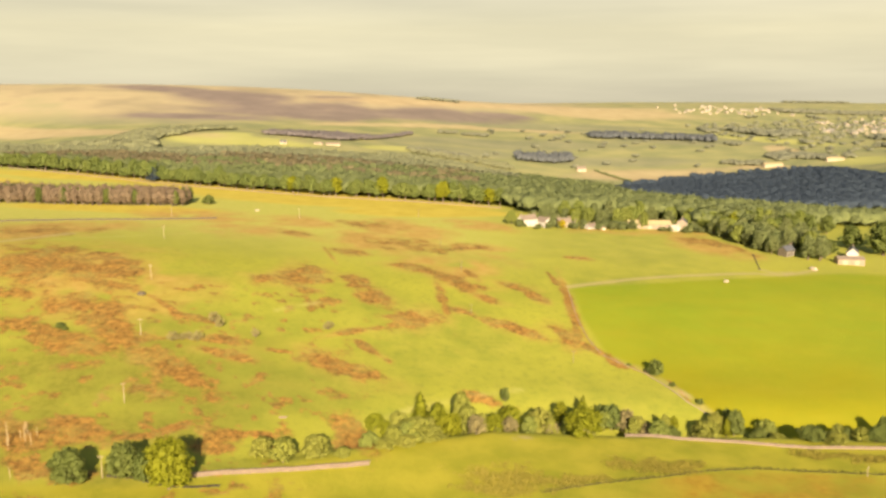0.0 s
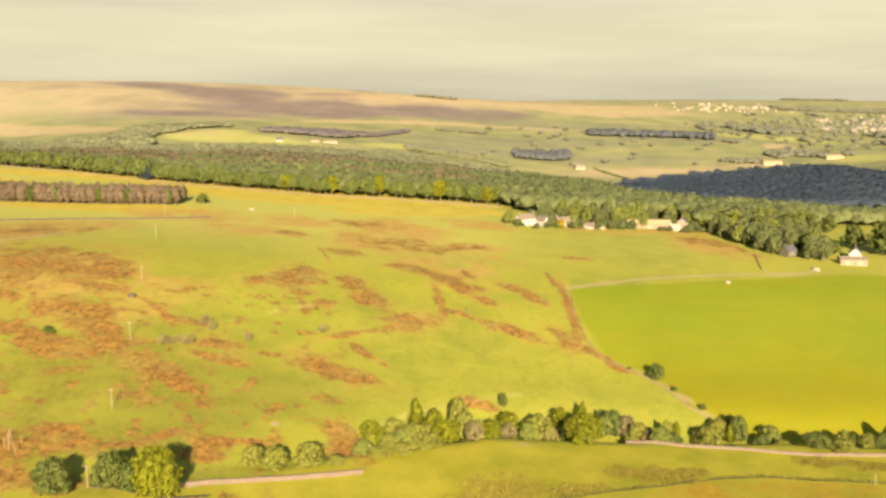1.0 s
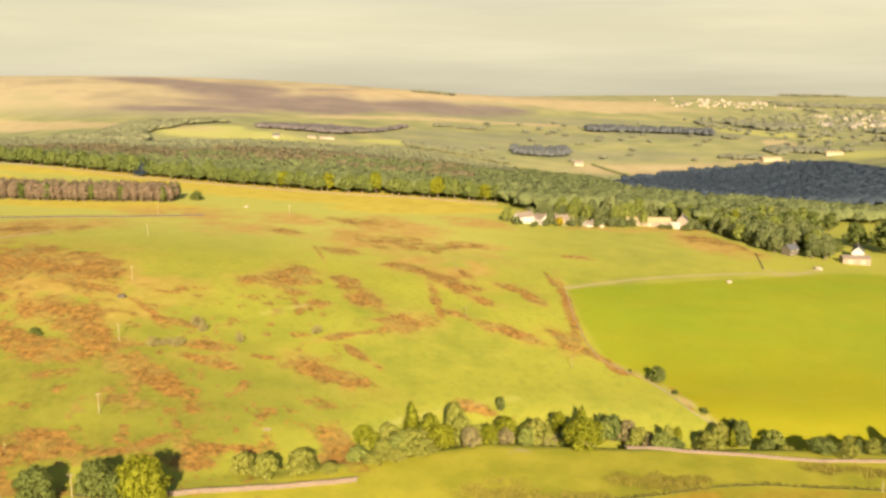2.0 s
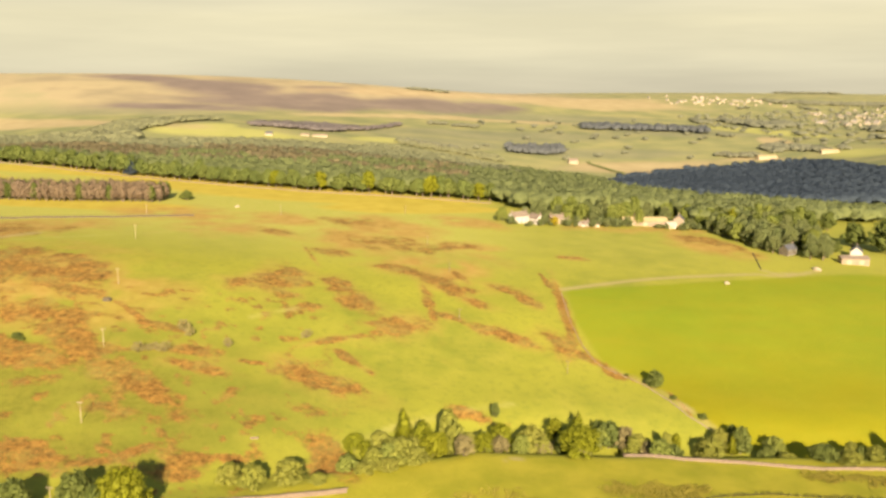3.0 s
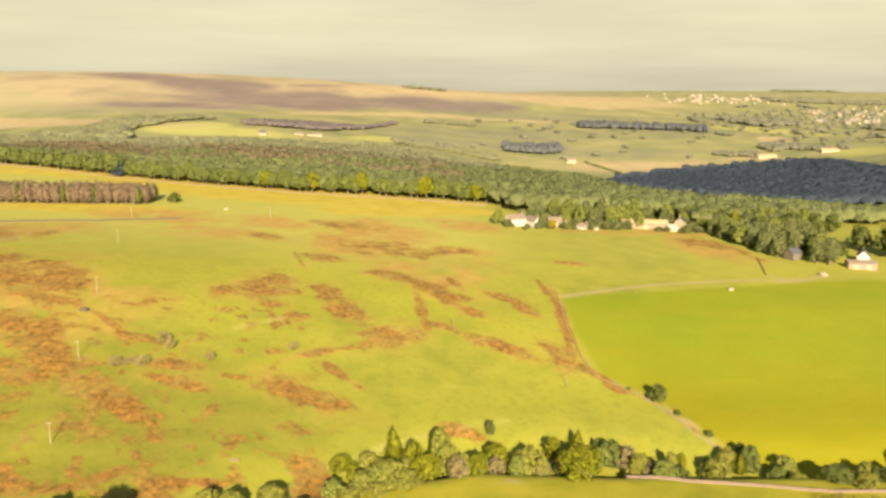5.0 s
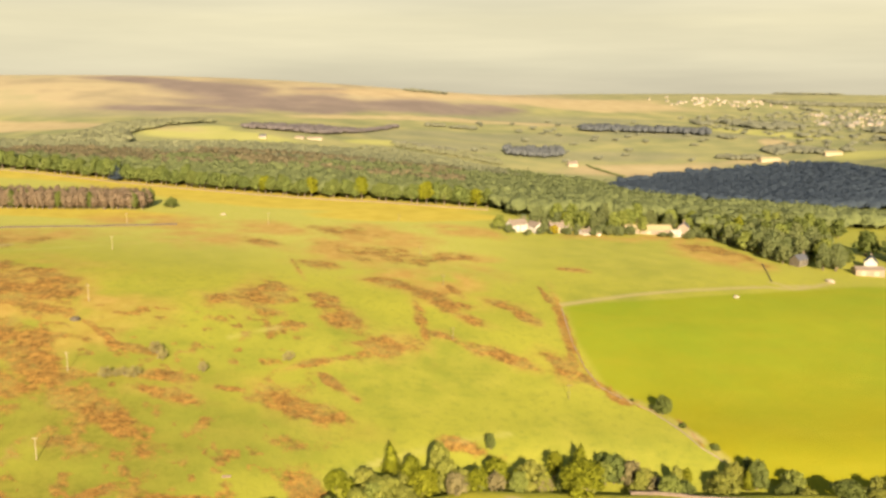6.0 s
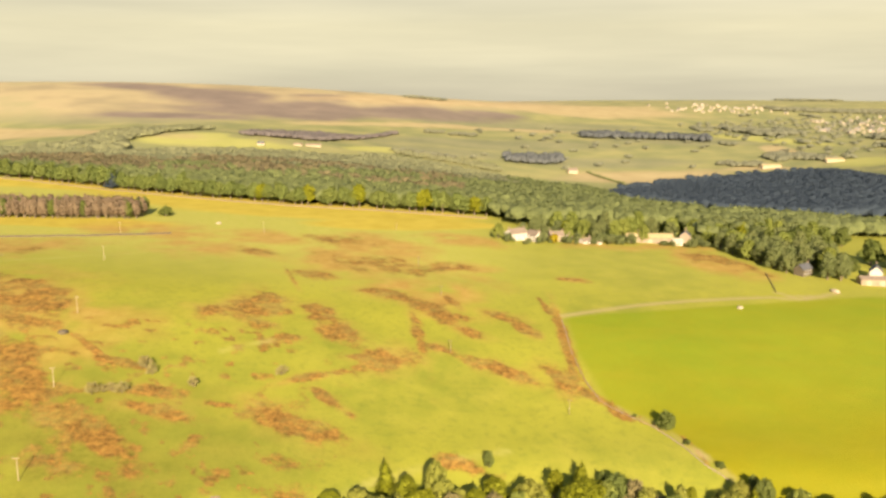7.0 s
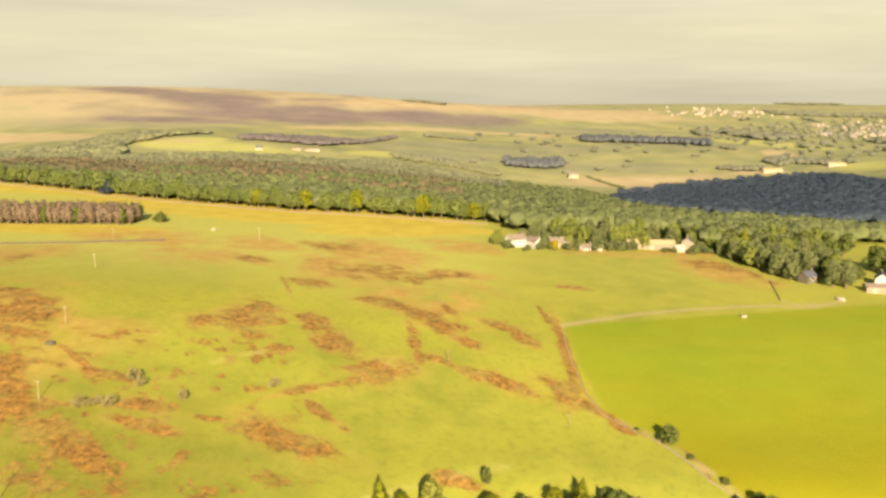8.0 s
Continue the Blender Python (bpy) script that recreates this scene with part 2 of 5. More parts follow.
# ---- materials ----
def material(name, build, roughness=0.9, specular=0.2, metallic=0.0):
    """A node material; build(tree, place) gives the colour, and a height for the bump or None, with its depth in metres."""
    m = bpy.data.materials.new(name)
    m.use_nodes = True
    tree = m.node_tree
    tree.nodes.clear()
    place = node(tree, "ShaderNodeTexCoord").outputs["Object"]
    colour, bump, depth = build(tree, place)
    skin = node(tree, "ShaderNodeBsdfPrincipled", {"Roughness": roughness, "Specular IOR Level": specular, "Metallic": metallic})
    if isinstance(colour, tuple):
        skin.inputs["Base Color"].default_value = (*colour, 1)
    else:
        tree.links.new(colour, skin.inputs["Base Color"])
    if bump is not None:
        b = node(tree, "ShaderNodeBump", {"Height": bump, "Distance": depth, "Strength": 1.0})
        tree.links.new(b.outputs[0], skin.inputs["Normal"])
    tree.links.new(skin.outputs[0], node(tree, "ShaderNodeOutputMaterial").inputs[0])
    return m


def leafy(name, build, roughness=0.8, specular=0.2, passing=0.36):
    """Leaves: a material whose light also comes through from behind."""
    m = material(name, build, roughness, specular)
    tree = m.node_tree
    skin = next(n for n in tree.nodes if n.type == "BSDF_PRINCIPLED")
    end = next(n for n in tree.nodes if n.type == "OUTPUT_MATERIAL")
    glow = node(tree, "ShaderNodeBsdfTranslucent", {"Color": skin.inputs["Base Color"].links[0].from_socket})
    both = node(tree, "ShaderNodeMixShader", {0: passing, 1: skin.outputs[0], 2: glow.outputs[0]})
    tree.links.new(both.outputs[0], end.inputs[0])
    return m


def grain(tree, place, scale, detail=4.0, rough=0.55, warp=0.0):
    return node(tree, "ShaderNodeTexNoise", {"Vector": place, "Scale": scale, "Detail": detail, "Roughness": rough, "Distortion": warp}).outputs["Fac"]


def layer_of(tree, name):
    n = tree.nodes.new("ShaderNodeAttribute")
    n.attribute_name = name
    return n.outputs["Fac"]


def product(tree, a, b):
    n = tree.nodes.new("ShaderNodeMath")
    n.operation, n.use_clamp = "MULTIPLY", True
    return feed(tree, n, {0: a, 1: b}).outputs[0]


def sharper(tree, a, low, high):
    return node(tree, "ShaderNodeMapRange", {"Value": a, "From Min": low, "From Max": high}).outputs[0]


def paint_ground(tree, place):
    fine, mid, wide = grain(tree, place, 0.9, 5, 0.6), grain(tree, place, 0.06, 5, 0.55), grain(tree, place, 0.012, 4, 0.5)
    grass = ramp(tree, mid, [(0.28, (0.195, 0.222, 0.030)), (0.5, (0.256, 0.266, 0.038)), (0.75, (0.325, 0.310, 0.050))])
    grass = mixed(tree, sharper(tree, wide, 0.40, 0.68), grass, (0.330, 0.325, 0.042))
    grass = mixed(tree, product(tree, sharper(tree, fine, 0.45, 0.8), 0.25), grass, (0.19, 0.19, 0.028))
    tufts = grain(tree, place, 0.28, 4, 0.65)
    grass = mixed(tree, product(tree, sharper(tree, tufts, 0.50, 0.72), 0.5), grass, (0.165, 0.185, 0.030))
    grass = mixed(tree, product(tree, sharper(tree, grain(tree, place, 0.19, 5, 0.7), 0.58, 0.74), 0.35), grass, (0.35, 0.31, 0.06))
    swept = node(tree, "ShaderNodeMapping", {"Vector": place, "Rotation": (0, 0, 0.5), "Scale": (0.25, 1.0, 1.0)}).outputs[0]
    streaks = grain(tree, swept, 0.07, 4, 0.6)
    lush = mixed(tree, sharper(tree, wide, 0.35, 0.65), (0.196, 0.250, 0.018), (0.245, 0.272, 0.020))
    lush = mixed(tree, product(tree, layer_of(tree, "ripe"), 0.72), lush, (0.268, 0.208, 0.008))
    lush = mixed(tree, product(tree, sharper(tree, streaks, 0.48, 0.68), 0.4), lush, (0.275, 0.262, 0.022))
    lush = mixed(tree, product(tree, sharper(tree, mid, 0.45, 0.8), 0.4), lush, (0.20, 0.225, 0.013))
    lush = mixed(tree, product(tree, sharper(tree, tufts, 0.48, 0.75), 0.3), lush, (0.285, 0.25, 0.014))
    # Paler dry grass; the lift also offsets shade on slopes facing away.
    grass = mixed(tree, product(tree, layer_of(tree, "dry"), 0.8), grass, ramp(tree, tufts, [(0.36, (0.40, 0.40, 0.080)), (0.64, (0.47, 0.435, 0.110))]))
    grass = mixed(tree, product(tree, layer_of(tree, "rough"), 0.75), grass, ramp(tree, tufts, [(0.38, (0.15, 0.148, 0.022)), (0.62, (0.235, 0.215, 0.034))]))
    grass = mixed(tree, product(tree, layer_of(tree, "rim"), 0.65), grass, ramp(tree, mid, [(0.36, (0.255, 0.245, 0.020)), (0.64, (0.37, 0.315, 0.032))]))
    colour = mixed(tree, layer_of(tree, "lush"), grass, lush)
    field = ramp(tree, wide, [(0.3, (0.21, 0.225, 0.10)), (0.5, (0.28, 0.28, 0.12)), (0.7, (0.36, 0.33, 0.14))])
    colour = mixed(tree, layer_of(tree, "farmed"), colour, field)
    # Dull grey-green stands for cloud shadow on the far slopes.
    cloud_shade = ramp(tree, grain(tree, place, 0.012, 5, 0.6), [(0.3, (0.20, 0.205, 0.115)), (0.7, (0.285, 0.275, 0.15))])
    colour = mixed(tree, product(tree, layer_of(tree, "cloud_shade"), 0.85), colour, cloud_shade)
    colour = mixed(tree, layer_of(tree, "meadow"), colour, ramp(tree, wide, [(0.3, (0.37, 0.37, 0.11)), (0.7, (0.46, 0.44, 0.145))]))
    colour = mixed(tree, product(tree, layer_of(tree, "yellow"), sharper(tree, wide, 0.15, 0.4)), colour,
                   ramp(tree, mid, [(0.3, (0.43, 0.34, 0.05)), (0.7, (0.52, 0.415, 0.07))]))
    moor = ramp(tree, grain(tree, place, 0.006, 5, 0.55), [(0.36, (0.32, 0.265, 0.165)), (0.55, (0.425, 0.345, 0.205)), (0.68, (0.35, 0.315, 0.18))])
    colour = mixed(tree, product(tree, layer_of(tree, "moor"), 0.9), colour, moor)
    # Purple-brown heather, with cloud shadow mixed into the same colour.
    heather_shade = ramp(tree, grain(tree, place, 0.010, 6, 0.6), [(0.3, (0.170, 0.135, 0.118)), (0.55, (0.220, 0.175, 0.145)), (0.75, (0.28, 0.23, 0.165))])
    colour = mixed(tree, product(tree, layer_of(tree, "heather_shade"), 0.95), colour, heather_shade)
    straw = ramp(tree, grain(tree, place, 0.02, 5, 0.6), [(0.36, (0.42, 0.325, 0.170)), (0.64, (0.50, 0.395, 0.215))])
    colour = mixed(tree, product(tree, layer_of(tree, "straw"), 0.85), colour, straw)
    fern = ramp(tree, grain(tree, place, 0.33, 6, 0.72), [(0.38, (0.105, 0.058, 0.018)), (0.5, (0.262, 0.136, 0.034)), (0.62, (0.41, 0.228, 0.056))])
    fern = mixed(tree, product(tree, sharper(tree, grain(tree, place, 0.10, 5, 0.65), 0.48, 0.62), 0.65), fern, (0.21, 0.145, 0.042))
    fern = mixed(tree, product(tree, sharper(tree, grain(tree, place, 0.06, 6, 0.65), 0.50, 0.66), 0.65), fern, (0.31, 0.265, 0.065))
    tawny = ramp(tree, grain(tree, place, 0.12, 5, 0.6), [(0.36, (0.375, 0.220, 0.058)), (0.64, (0.455, 0.295, 0.085))])
    colour = mixed(tree, product(tree, layer_of(tree, "tawny"), 0.85), colour, tawny)
    ragged = node(tree, "ShaderNodeMath", {0: layer_of(tree, "bracken"), 1: product(tree, grain(tree, place, 0.35, 6, 0.7), 0.9)})
    colour = mixed(tree, product(tree, sharper(tree, ragged.outputs[0], 0.66, 1.16), 0.92), colour, fern)
    colour = mixed(tree, layer_of(tree, "rusty"), colour, ramp(tree, tufts, [(0.38, (0.31, 0.195, 0.024)), (0.62, (0.39, 0.262, 0.034))]))
    colour = mixed(tree, product(tree, layer_of(tree, "rushes"), 0.7), colour, ramp(tree, tufts, [(0.38, (0.15, 0.13, 0.024)), (0.62, (0.27, 0.225, 0.036))]))
    colour = mixed(tree, layer_of(tree, "bare"), colour, ramp(tree, fine, [(0.3, (0.34, 0.27, 0.13)), (0.7, (0.42, 0.34, 0.17))]))
    colour = mixed(tree, product(tree, layer_of(tree, "trodden"), 0.5), colour, (0.46, 0.42, 0.14))
    return colour, fine, 0.25


def paint_leaves(dark, light, warm, size=0.5):
    def build(tree, place):
        own = layer_of(tree, "tint")
        thing = node(tree, "ShaderNodeObjectInfo").outputs["Random"]
        colour = mixed(tree, own, dark, light)
        colour = mixed(tree, product(tree, thing, 0.45), colour, warm)
        return mixed(tree, sharper(tree, grain(tree, place, size, 3), 0.4, 0.8), colour, light), None, 0
    return build


def paint_grains(dark, light, scale, depth=0.02, detail=5.0):
    def build(tree, place):
        g = grain(tree, place, scale, detail, 0.6)
        big = grain(tree, place, scale * 0.13, 3, 0.5)
        colour = mixed(tree, sharper(tree, g, 0.3, 0.7), dark, light)
        return mixed(tree, product(tree, sharper(tree, big, 0.4, 0.75), 0.4), colour, dark), g, depth
    return build


def paint_roof(dark, light):
    def build(tree, place):
        course = tree.nodes.new("ShaderNodeTexWave")
        course.bands_direction = "Z"
        feed(tree, course, {"Vector": place, "Scale": 1.2, "Distortion": 0.6, "Detail": 2.0})
        g = grain(tree, place, 1.6, 4)
        colour = mixed(tree, sharper(tree, g, 0.3, 0.7), dark, light)
        return mixed(tree, product(tree, course.outputs["Fac"], 0.25), colour, dark), course.outputs["Fac"], 0.03
    return build


M_GROUND = material("turf_and_bracken", paint_ground, 0.95, 0.1)
M_OAK = leafy("oak_leaves", paint_leaves((0.150, 0.170, 0.034), (0.385, 0.395, 0.075), (0.40, 0.365, 0.08)), 0.7, 0.25)
M_LIME = leafy("yellow_green_leaves", paint_leaves((0.128, 0.148, 0.012), (0.315, 0.335, 0.024), (0.33, 0.31, 0.022)), 0.7, 0.25)
M_DARK = leafy("dark_green_leaves", paint_leaves((0.076, 0.108, 0.030), (0.205, 0.250, 0.058), (0.235, 0.245, 0.058)), 0.7, 0.25)
M_PINE = leafy("brown_larch_needles", paint_leaves((0.210, 0.160, 0.112), (0.385, 0.285, 0.190), (0.34, 0.27, 0.16)), 0.8, 0.15)
M_WOOD = leafy("mixed_wood_leaves", paint_leaves((0.145, 0.182, 0.078), (0.305, 0.350, 0.135), (0.35, 0.345, 0.130), 0.4), 0.8, 0.2, 0.5)
M_RUSSET = leafy("russet_wood_leaves", paint_leaves((0.220, 0.182, 0.098), (0.350, 0.295, 0.155), (0.34, 0.29, 0.15), 0.05), 0.8, 0.2, 0.5)
# Needles whose dark blue holds cloud shadow and distance haze.
M_SHADESPRUCE = leafy("cloud_shaded_spruce_needles", paint_leaves((0.078, 0.108, 0.142), (0.094, 0.128, 0.162), (0.096, 0.126, 0.155), 0.05), 0.85, 0.15, 0.5)
# Far leaves: distance haze is painted in as a pale grey cast.
M_FARWOOD = leafy("hazed_green_leaves", paint_leaves((0.275, 0.285, 0.195), (0.355, 0.360, 0.240), (0.355, 0.345, 0.22), 0.05), 0.85, 0.15, 0.5)
M_EDGE = leafy("fresh_green_leaves", paint_leaves((0.092, 0.132, 0.042), (0.245, 0.295, 0.080), (0.27, 0.29, 0.07)), 0.8, 0.2)
M_TWIG = leafy("thin_brown_leaves", paint_leaves((0.19, 0.160, 0.075), (0.38, 0.325, 0.150), (0.37, 0.32, 0.14)), 0.85, 0.15)
M_UMBER = leafy("purple_brown_crowns", paint_leaves((0.265, 0.232, 0.222), (0.320, 0.282, 0.262), (0.31, 0.275, 0.25), 0.05), 0.85, 0.15, 0.5)
# Conifer belt, its needles greyed in the colour for haze.
M_BELT = leafy("hazed_slate_needles", paint_leaves((0.172, 0.190, 0.196), (0.215, 0.233, 0.232), (0.22, 0.23, 0.22), 0.05), 0.85, 0.15, 0.5)
M_LIGHT = leafy("light_green_leaves", paint_leaves((0.145, 0.185, 0.044), (0.325, 0.370, 0.084), (0.35, 0.355, 0.075)), 0.7, 0.25)
# Lighter trees farther back; haze is part of this pale leaf colour.
M_PALE = leafy("haze_paled_leaves", paint_leaves((0.270, 0.285, 0.160), (0.385, 0.395, 0.215), (0.40, 0.385, 0.21), 0.05), 0.8, 0.2, 0.5)
M_GOLD = leafy("golden_leaves", paint_leaves((0.34, 0.26, 0.015), (0.56, 0.44, 0.03), (0.56, 0.43, 0.02)), 0.7, 0.2)
M_GORSE = material("grey_thorn_twigs", paint_leaves((0.12, 0.102, 0.040), (0.30, 0.258, 0.105), (0.27, 0.235, 0.085)), 0.85, 0.15)
M_FERN = material("dead_bracken_fronds", paint_leaves((0.12, 0.068, 0.022), (0.37, 0.19, 0.05), (0.30, 0.20, 0.05), 0.09), 0.9, 0.1)
M_RUSH = material("brown_rush_stems", paint_leaves((0.12, 0.105, 0.020), (0.32, 0.265, 0.05), (0.29, 0.25, 0.045), 0.3), 0.9, 0.1)
M_BARK = material("grey_brown_bark", paint_grains((0.10, 0.075, 0.05), (0.24, 0.19, 0.13), 3.0, 0.03), 0.95)
M_POLE = material("weathered_pole_timber", paint_grains((0.30, 0.24, 0.15), (0.44, 0.37, 0.24), 2.5, 0.01), 0.85)
M_OLDPOLE = material("dark_pole_timber", paint_grains((0.16, 0.125, 0.07), (0.25, 0.20, 0.11), 2.5, 0.01), 0.9)
M_PALEBARK = material("pale_tan_bark", paint_grains((0.38, 0.29, 0.15), (0.52, 0.42, 0.24), 3.0, 0.01), 0.9)
M_RANK = material("dark_rank_grass_blades", paint_leaves((0.07, 0.068, 0.022), (0.17, 0.16, 0.04), (0.16, 0.14, 0.035), 0.3), 0.9, 0.1)
M_CERAMIC = material("brown_glazed_insulator", lambda tree, place: ((0.12, 0.05, 0.03), None, 0), 0.25, 0.5)
M_STONE = material("pale_gritstone", paint_grains((0.16, 0.12, 0.088), (0.28, 0.21, 0.155), 1.6, 0.06), 0.95)
M_GREYSTONE = material("dark_mossy_gritstone", paint_grains((0.075, 0.062, 0.045), (0.17, 0.14, 0.095), 1.6, 0.06), 0.95)
# Near-black stone that stands in for bands of shade.
M_SHADESTONE = material("black_shade_stone", paint_grains((0.03, 0.028, 0.018), (0.075, 0.065, 0.04), 1.6, 0.06), 0.95)
M_WHITE = material("whitewashed_render", paint_grains((0.46, 0.42, 0.36), (0.62, 0.58, 0.51), 0.8, 0.01), 0.9)
M_CREAM = material("cream_stone", paint_grains((0.34, 0.28, 0.20), (0.48, 0.40, 0.29), 1.1, 0.02), 0.9)
M_BROWN = material("brown_sandstone", paint_grains((0.24, 0.18, 0.13), (0.38, 0.30, 0.22), 1.1, 0.02), 0.9)
M_SLATE = material("blue_grey_slate", paint_roof((0.07, 0.075, 0.085), (0.14, 0.14, 0.15)), 0.6, 0.4)
M_TILE = material("stone_flag_roof", paint_roof((0.17, 0.13, 0.10), (0.30, 0.24, 0.18)), 0.85)
M_STRAW = material("lichened_pale_flag_roof", paint_roof((0.34, 0.27, 0.14), (0.50, 0.40, 0.22)), 0.85)
# Roofs of the distant town, paled in the colour for haze.
M_HAZE = material("hazed_roof_slates", paint_roof((0.24, 0.22, 0.20), (0.34, 0.31, 0.27)), 0.85)
M_GLASS = material("dark_window_glass", lambda tree, place: ((0.03, 0.035, 0.04), None, 0), 0.08, 0.6)
M_FRAME = material("white_painted_joinery", paint_grains((0.62, 0.60, 0.55), (0.75, 0.73, 0.68), 3.0, 0.003), 0.6)
M_DOOR = material("dark_green_door_paint", paint_grains((0.04, 0.06, 0.05), (0.07, 0.09, 0.07), 3.0, 0.003), 0.5)
M_SHED = material("pale_sheet_cladding", paint_grains((0.40, 0.35, 0.27), (0.52, 0.46, 0.36), 0.9, 0.01), 0.6)


# ---- ground ----
def mesh_of(name, verts, faces, mat, layers=None, smooth=False, normals=None):
    """A mesh from an array of places and an array of triangles or of quads; layers: floats by vertex."""
    me = bpy.data.meshes.new(name)
    verts, faces = np.asarray(verts, np.float32), np.asarray(faces, np.int32)
    n, k = faces.shape
    me.vertices.add(len(verts))
    me.vertices.foreach_set("co", verts.ravel())
    me.loops.add(n * k)
    me.loops.foreach_set("vertex_index", faces.ravel())
    me.polygons.add(n)
    me.polygons.foreach_set("loop_start", np.arange(0, n * k, k, dtype=np.int32))
    me.polygons.foreach_set("use_smooth", np.full(n, smooth))
    for key, values in (layers or {}).items():
        me.attributes.new(key, "FLOAT", "POINT").data.foreach_set("value", np.asarray(values, np.float32))
    me.materials.append(mat)
    me.update(calc_edges=True)
    me.validate()
    if normals is not None:
        me.polygons.foreach_set("use_smooth", np.full(n, True))
        me.normals_split_custom_set_from_vertices(normals)
    return me


def bracken_at(x, y):
    thick = np.max([patches(x, y, stand, 0.48, 10, 0.9, 21 + i) * (0.86 if i == 2 else 1) for i, stand in enumerate((BRACKEN_WEST, BRACKEN_MIDDLE, BRACKEN_EAST, BRACKEN_NEAR))], 0)
    thick = thick * np.clip(1.15 + 0.6 * clouded(x, y, 5.5, 3, 26), 0, 1)
    thin = patches(x, y, BRACKEN_THIN, 0.5, 12, 0.9, 23) * np.clip(0.9 + 0.7 * clouded(x, y, 7, 3, 24), 0, 1)
    specks = np.clip((clouded(x, y, 6, 3, 25) - 0.30) * 2.6, 0, 1) * np.clip((-10 - x) / 60, 0, 1) * (y < 480)
    return np.maximum(np.maximum(thick, thin * 0.72), specks * 0.66)


def lush_at(x, y):
    """The improved pasture east of the long wall."""
    wall = np.interp(y, [330, 387, 423, 442, 489, 536, 600], [190, 124, 103, 84, 78, 79, 300])
    return np.clip((x - wall) / 4, 0, 1) * np.clip((600 - y) / 10, 0, 1) * np.clip((y - 365) / 6, 0, 1)


def build_ground():
    turn = np.radians(np.concatenate([np.arange(-180, -32, 4.0), np.arange(-32, 32, 0.19), np.arange(32, 180.1, 4.0)]))
    reach = np.concatenate([np.arange(0, 250, 12.5), np.arange(250, 620, 2.4), np.arange(620, 1000, 3.6), 1000 * 1.0120 ** np.arange(0, 135)])
    a, r = np.meshgrid(turn, reach)
    x, y = (r * np.sin(a)).ravel(), (r * np.cos(a)).ravel()
    z = height(x, y)
    far = np.hypot(x, y) > 620
    bracken = bracken_at(x, y)
    z = z + np.where(far, 0, bracken * (0.2 + 0.12 * clouded(x, y, 3.0, 2, 31)))
    moor = np.clip((z - 55) / 30, 0, 1) * np.clip((y - 1500) / 300, 0, 1) * np.clip((700 - x) / 400, 0.15, 1)
    layers = {
        "bracken": bracken, "rim": np.clip((np.interp(x, [-200, -110, -60, -20, 20, 150, 260], [285, 291, 310, 335, 352, 358, 352]) - y) / 6, 0, 1), "ripe": np.clip((470 - y) / 90 + 0.3 * clouded(x, y, 60, 3, 49), 0, 1), "lush": lush_at(x, y), "yellow": patches(x, y, YELLOW, 0.12, 60, 0.25, 41),
        "heather_shade": patches(x, y, HEATHER_SHADE, 0.35, 260, 0.5, 42), "straw": patches(x, y, STRAW, 0.25, 160, 0.3, 43),
        "meadow": patches(x, y, MEADOW, 0.2, 160, 0.3, 44), "cloud_shade": patches(x, y, CLOUD_SHADE, 0.3, 150, 0.7, 53), "farmed": np.clip((y - 1150) / 250, 0, 1), "moor": moor, "dry": np.clip((y - 530) / 120, 0, 1) * np.clip((130 - x) / 120, 0.4, 1), "rough": np.clip((-30 - x) / 90, 0, 1) * np.clip((450 - y) / 70, 0, 1) * np.clip(0.75 + 0.6 * clouded(x, y, 18, 3, 51), 0, 1),
        "tawny": np.max([patches(x, y, TAWNY, 0.5, 40, 0.9, 47), patches(x, y, BRACKEN_THIN, 0.4, 14, 0.9, 55) * (y > 540), 0.65 * patches(x, y, BRACKEN_EAST, 0.5, 12, 1.7, 56), 0.55 * patches(x, y, BRACKEN_MIDDLE, 0.5, 12, 1.7, 57)], 0) * np.clip(0.95 + 0.8 * clouded(x, y, 16, 3, 48), 0, 1),
        "rushes": patches(x, y, RUSHES, 0.5, 7, 0.5, 45), "rusty": np.clip((np.interp(x, [60, 84, 105, 125, 170, 195], [300, 314, 320, 323, 319, 322]) - y) / 1.5, 0, 1) * np.clip((x - 70) / 24, 0, 1) * (0.65 + 0.5 * clouded(x, y, 9, 3, 46)) * (y > 200),
        "trodden": np.max([near_line(x, y, line, 1.6) for line in TRODDEN], 0) * (0.55 + 0.4 * clouded(x, y, 9, 2, 52)),
        "bare": np.maximum(np.maximum(near_line(x, y, TRACK, 2.0), near_line(x, y, [(90, 436), (103, 426), (113, 408), (125, 388)], 1.8) * (0.6 + 0.5 * clouded(x, y, 6, 2, 50))), np.maximum(near_line(x, y, PATH_WEST, 2.0), np.maximum(near_line(x, y, [(30, 345.5), (38, 347.5)], 0.9), near_line(x, y, [(221, 596), (228, 588), (243, 590)], 1.6)))) * 0.8}
    n, k = len(reach), len(turn)
    i, j = np.meshgrid(np.arange(n - 1), np.arange(k - 1), indexing="ij")
    c = (i * k + j).ravel()
    faces = np.stack([c, c + 1, c + k + 1, c + k], 1)[:, ::-1]
    ob = new("ground", mesh_of("ground", np.stack([x, y, z], 1), faces, M_GROUND, layers, True))
    tagged(ob, "rolling sheep pasture with dead bracken, moor and farmland beyond", "ground", kind="structure")


build_ground()

# ---- building things ----
rng = np.random.default_rng(7)


def part(name, me, parent, label=""):
    """A mesh object under a thing or under a part."""
    ob = new(name, me)
    ob.parent = parent
    return tagged(ob, label)


def thing(name, m, label, category, group=""):
    ob = new(name)
    ob.empty_display_size = 0.5
    ob.matrix_basis = m
    return tagged(ob, label, category, group)


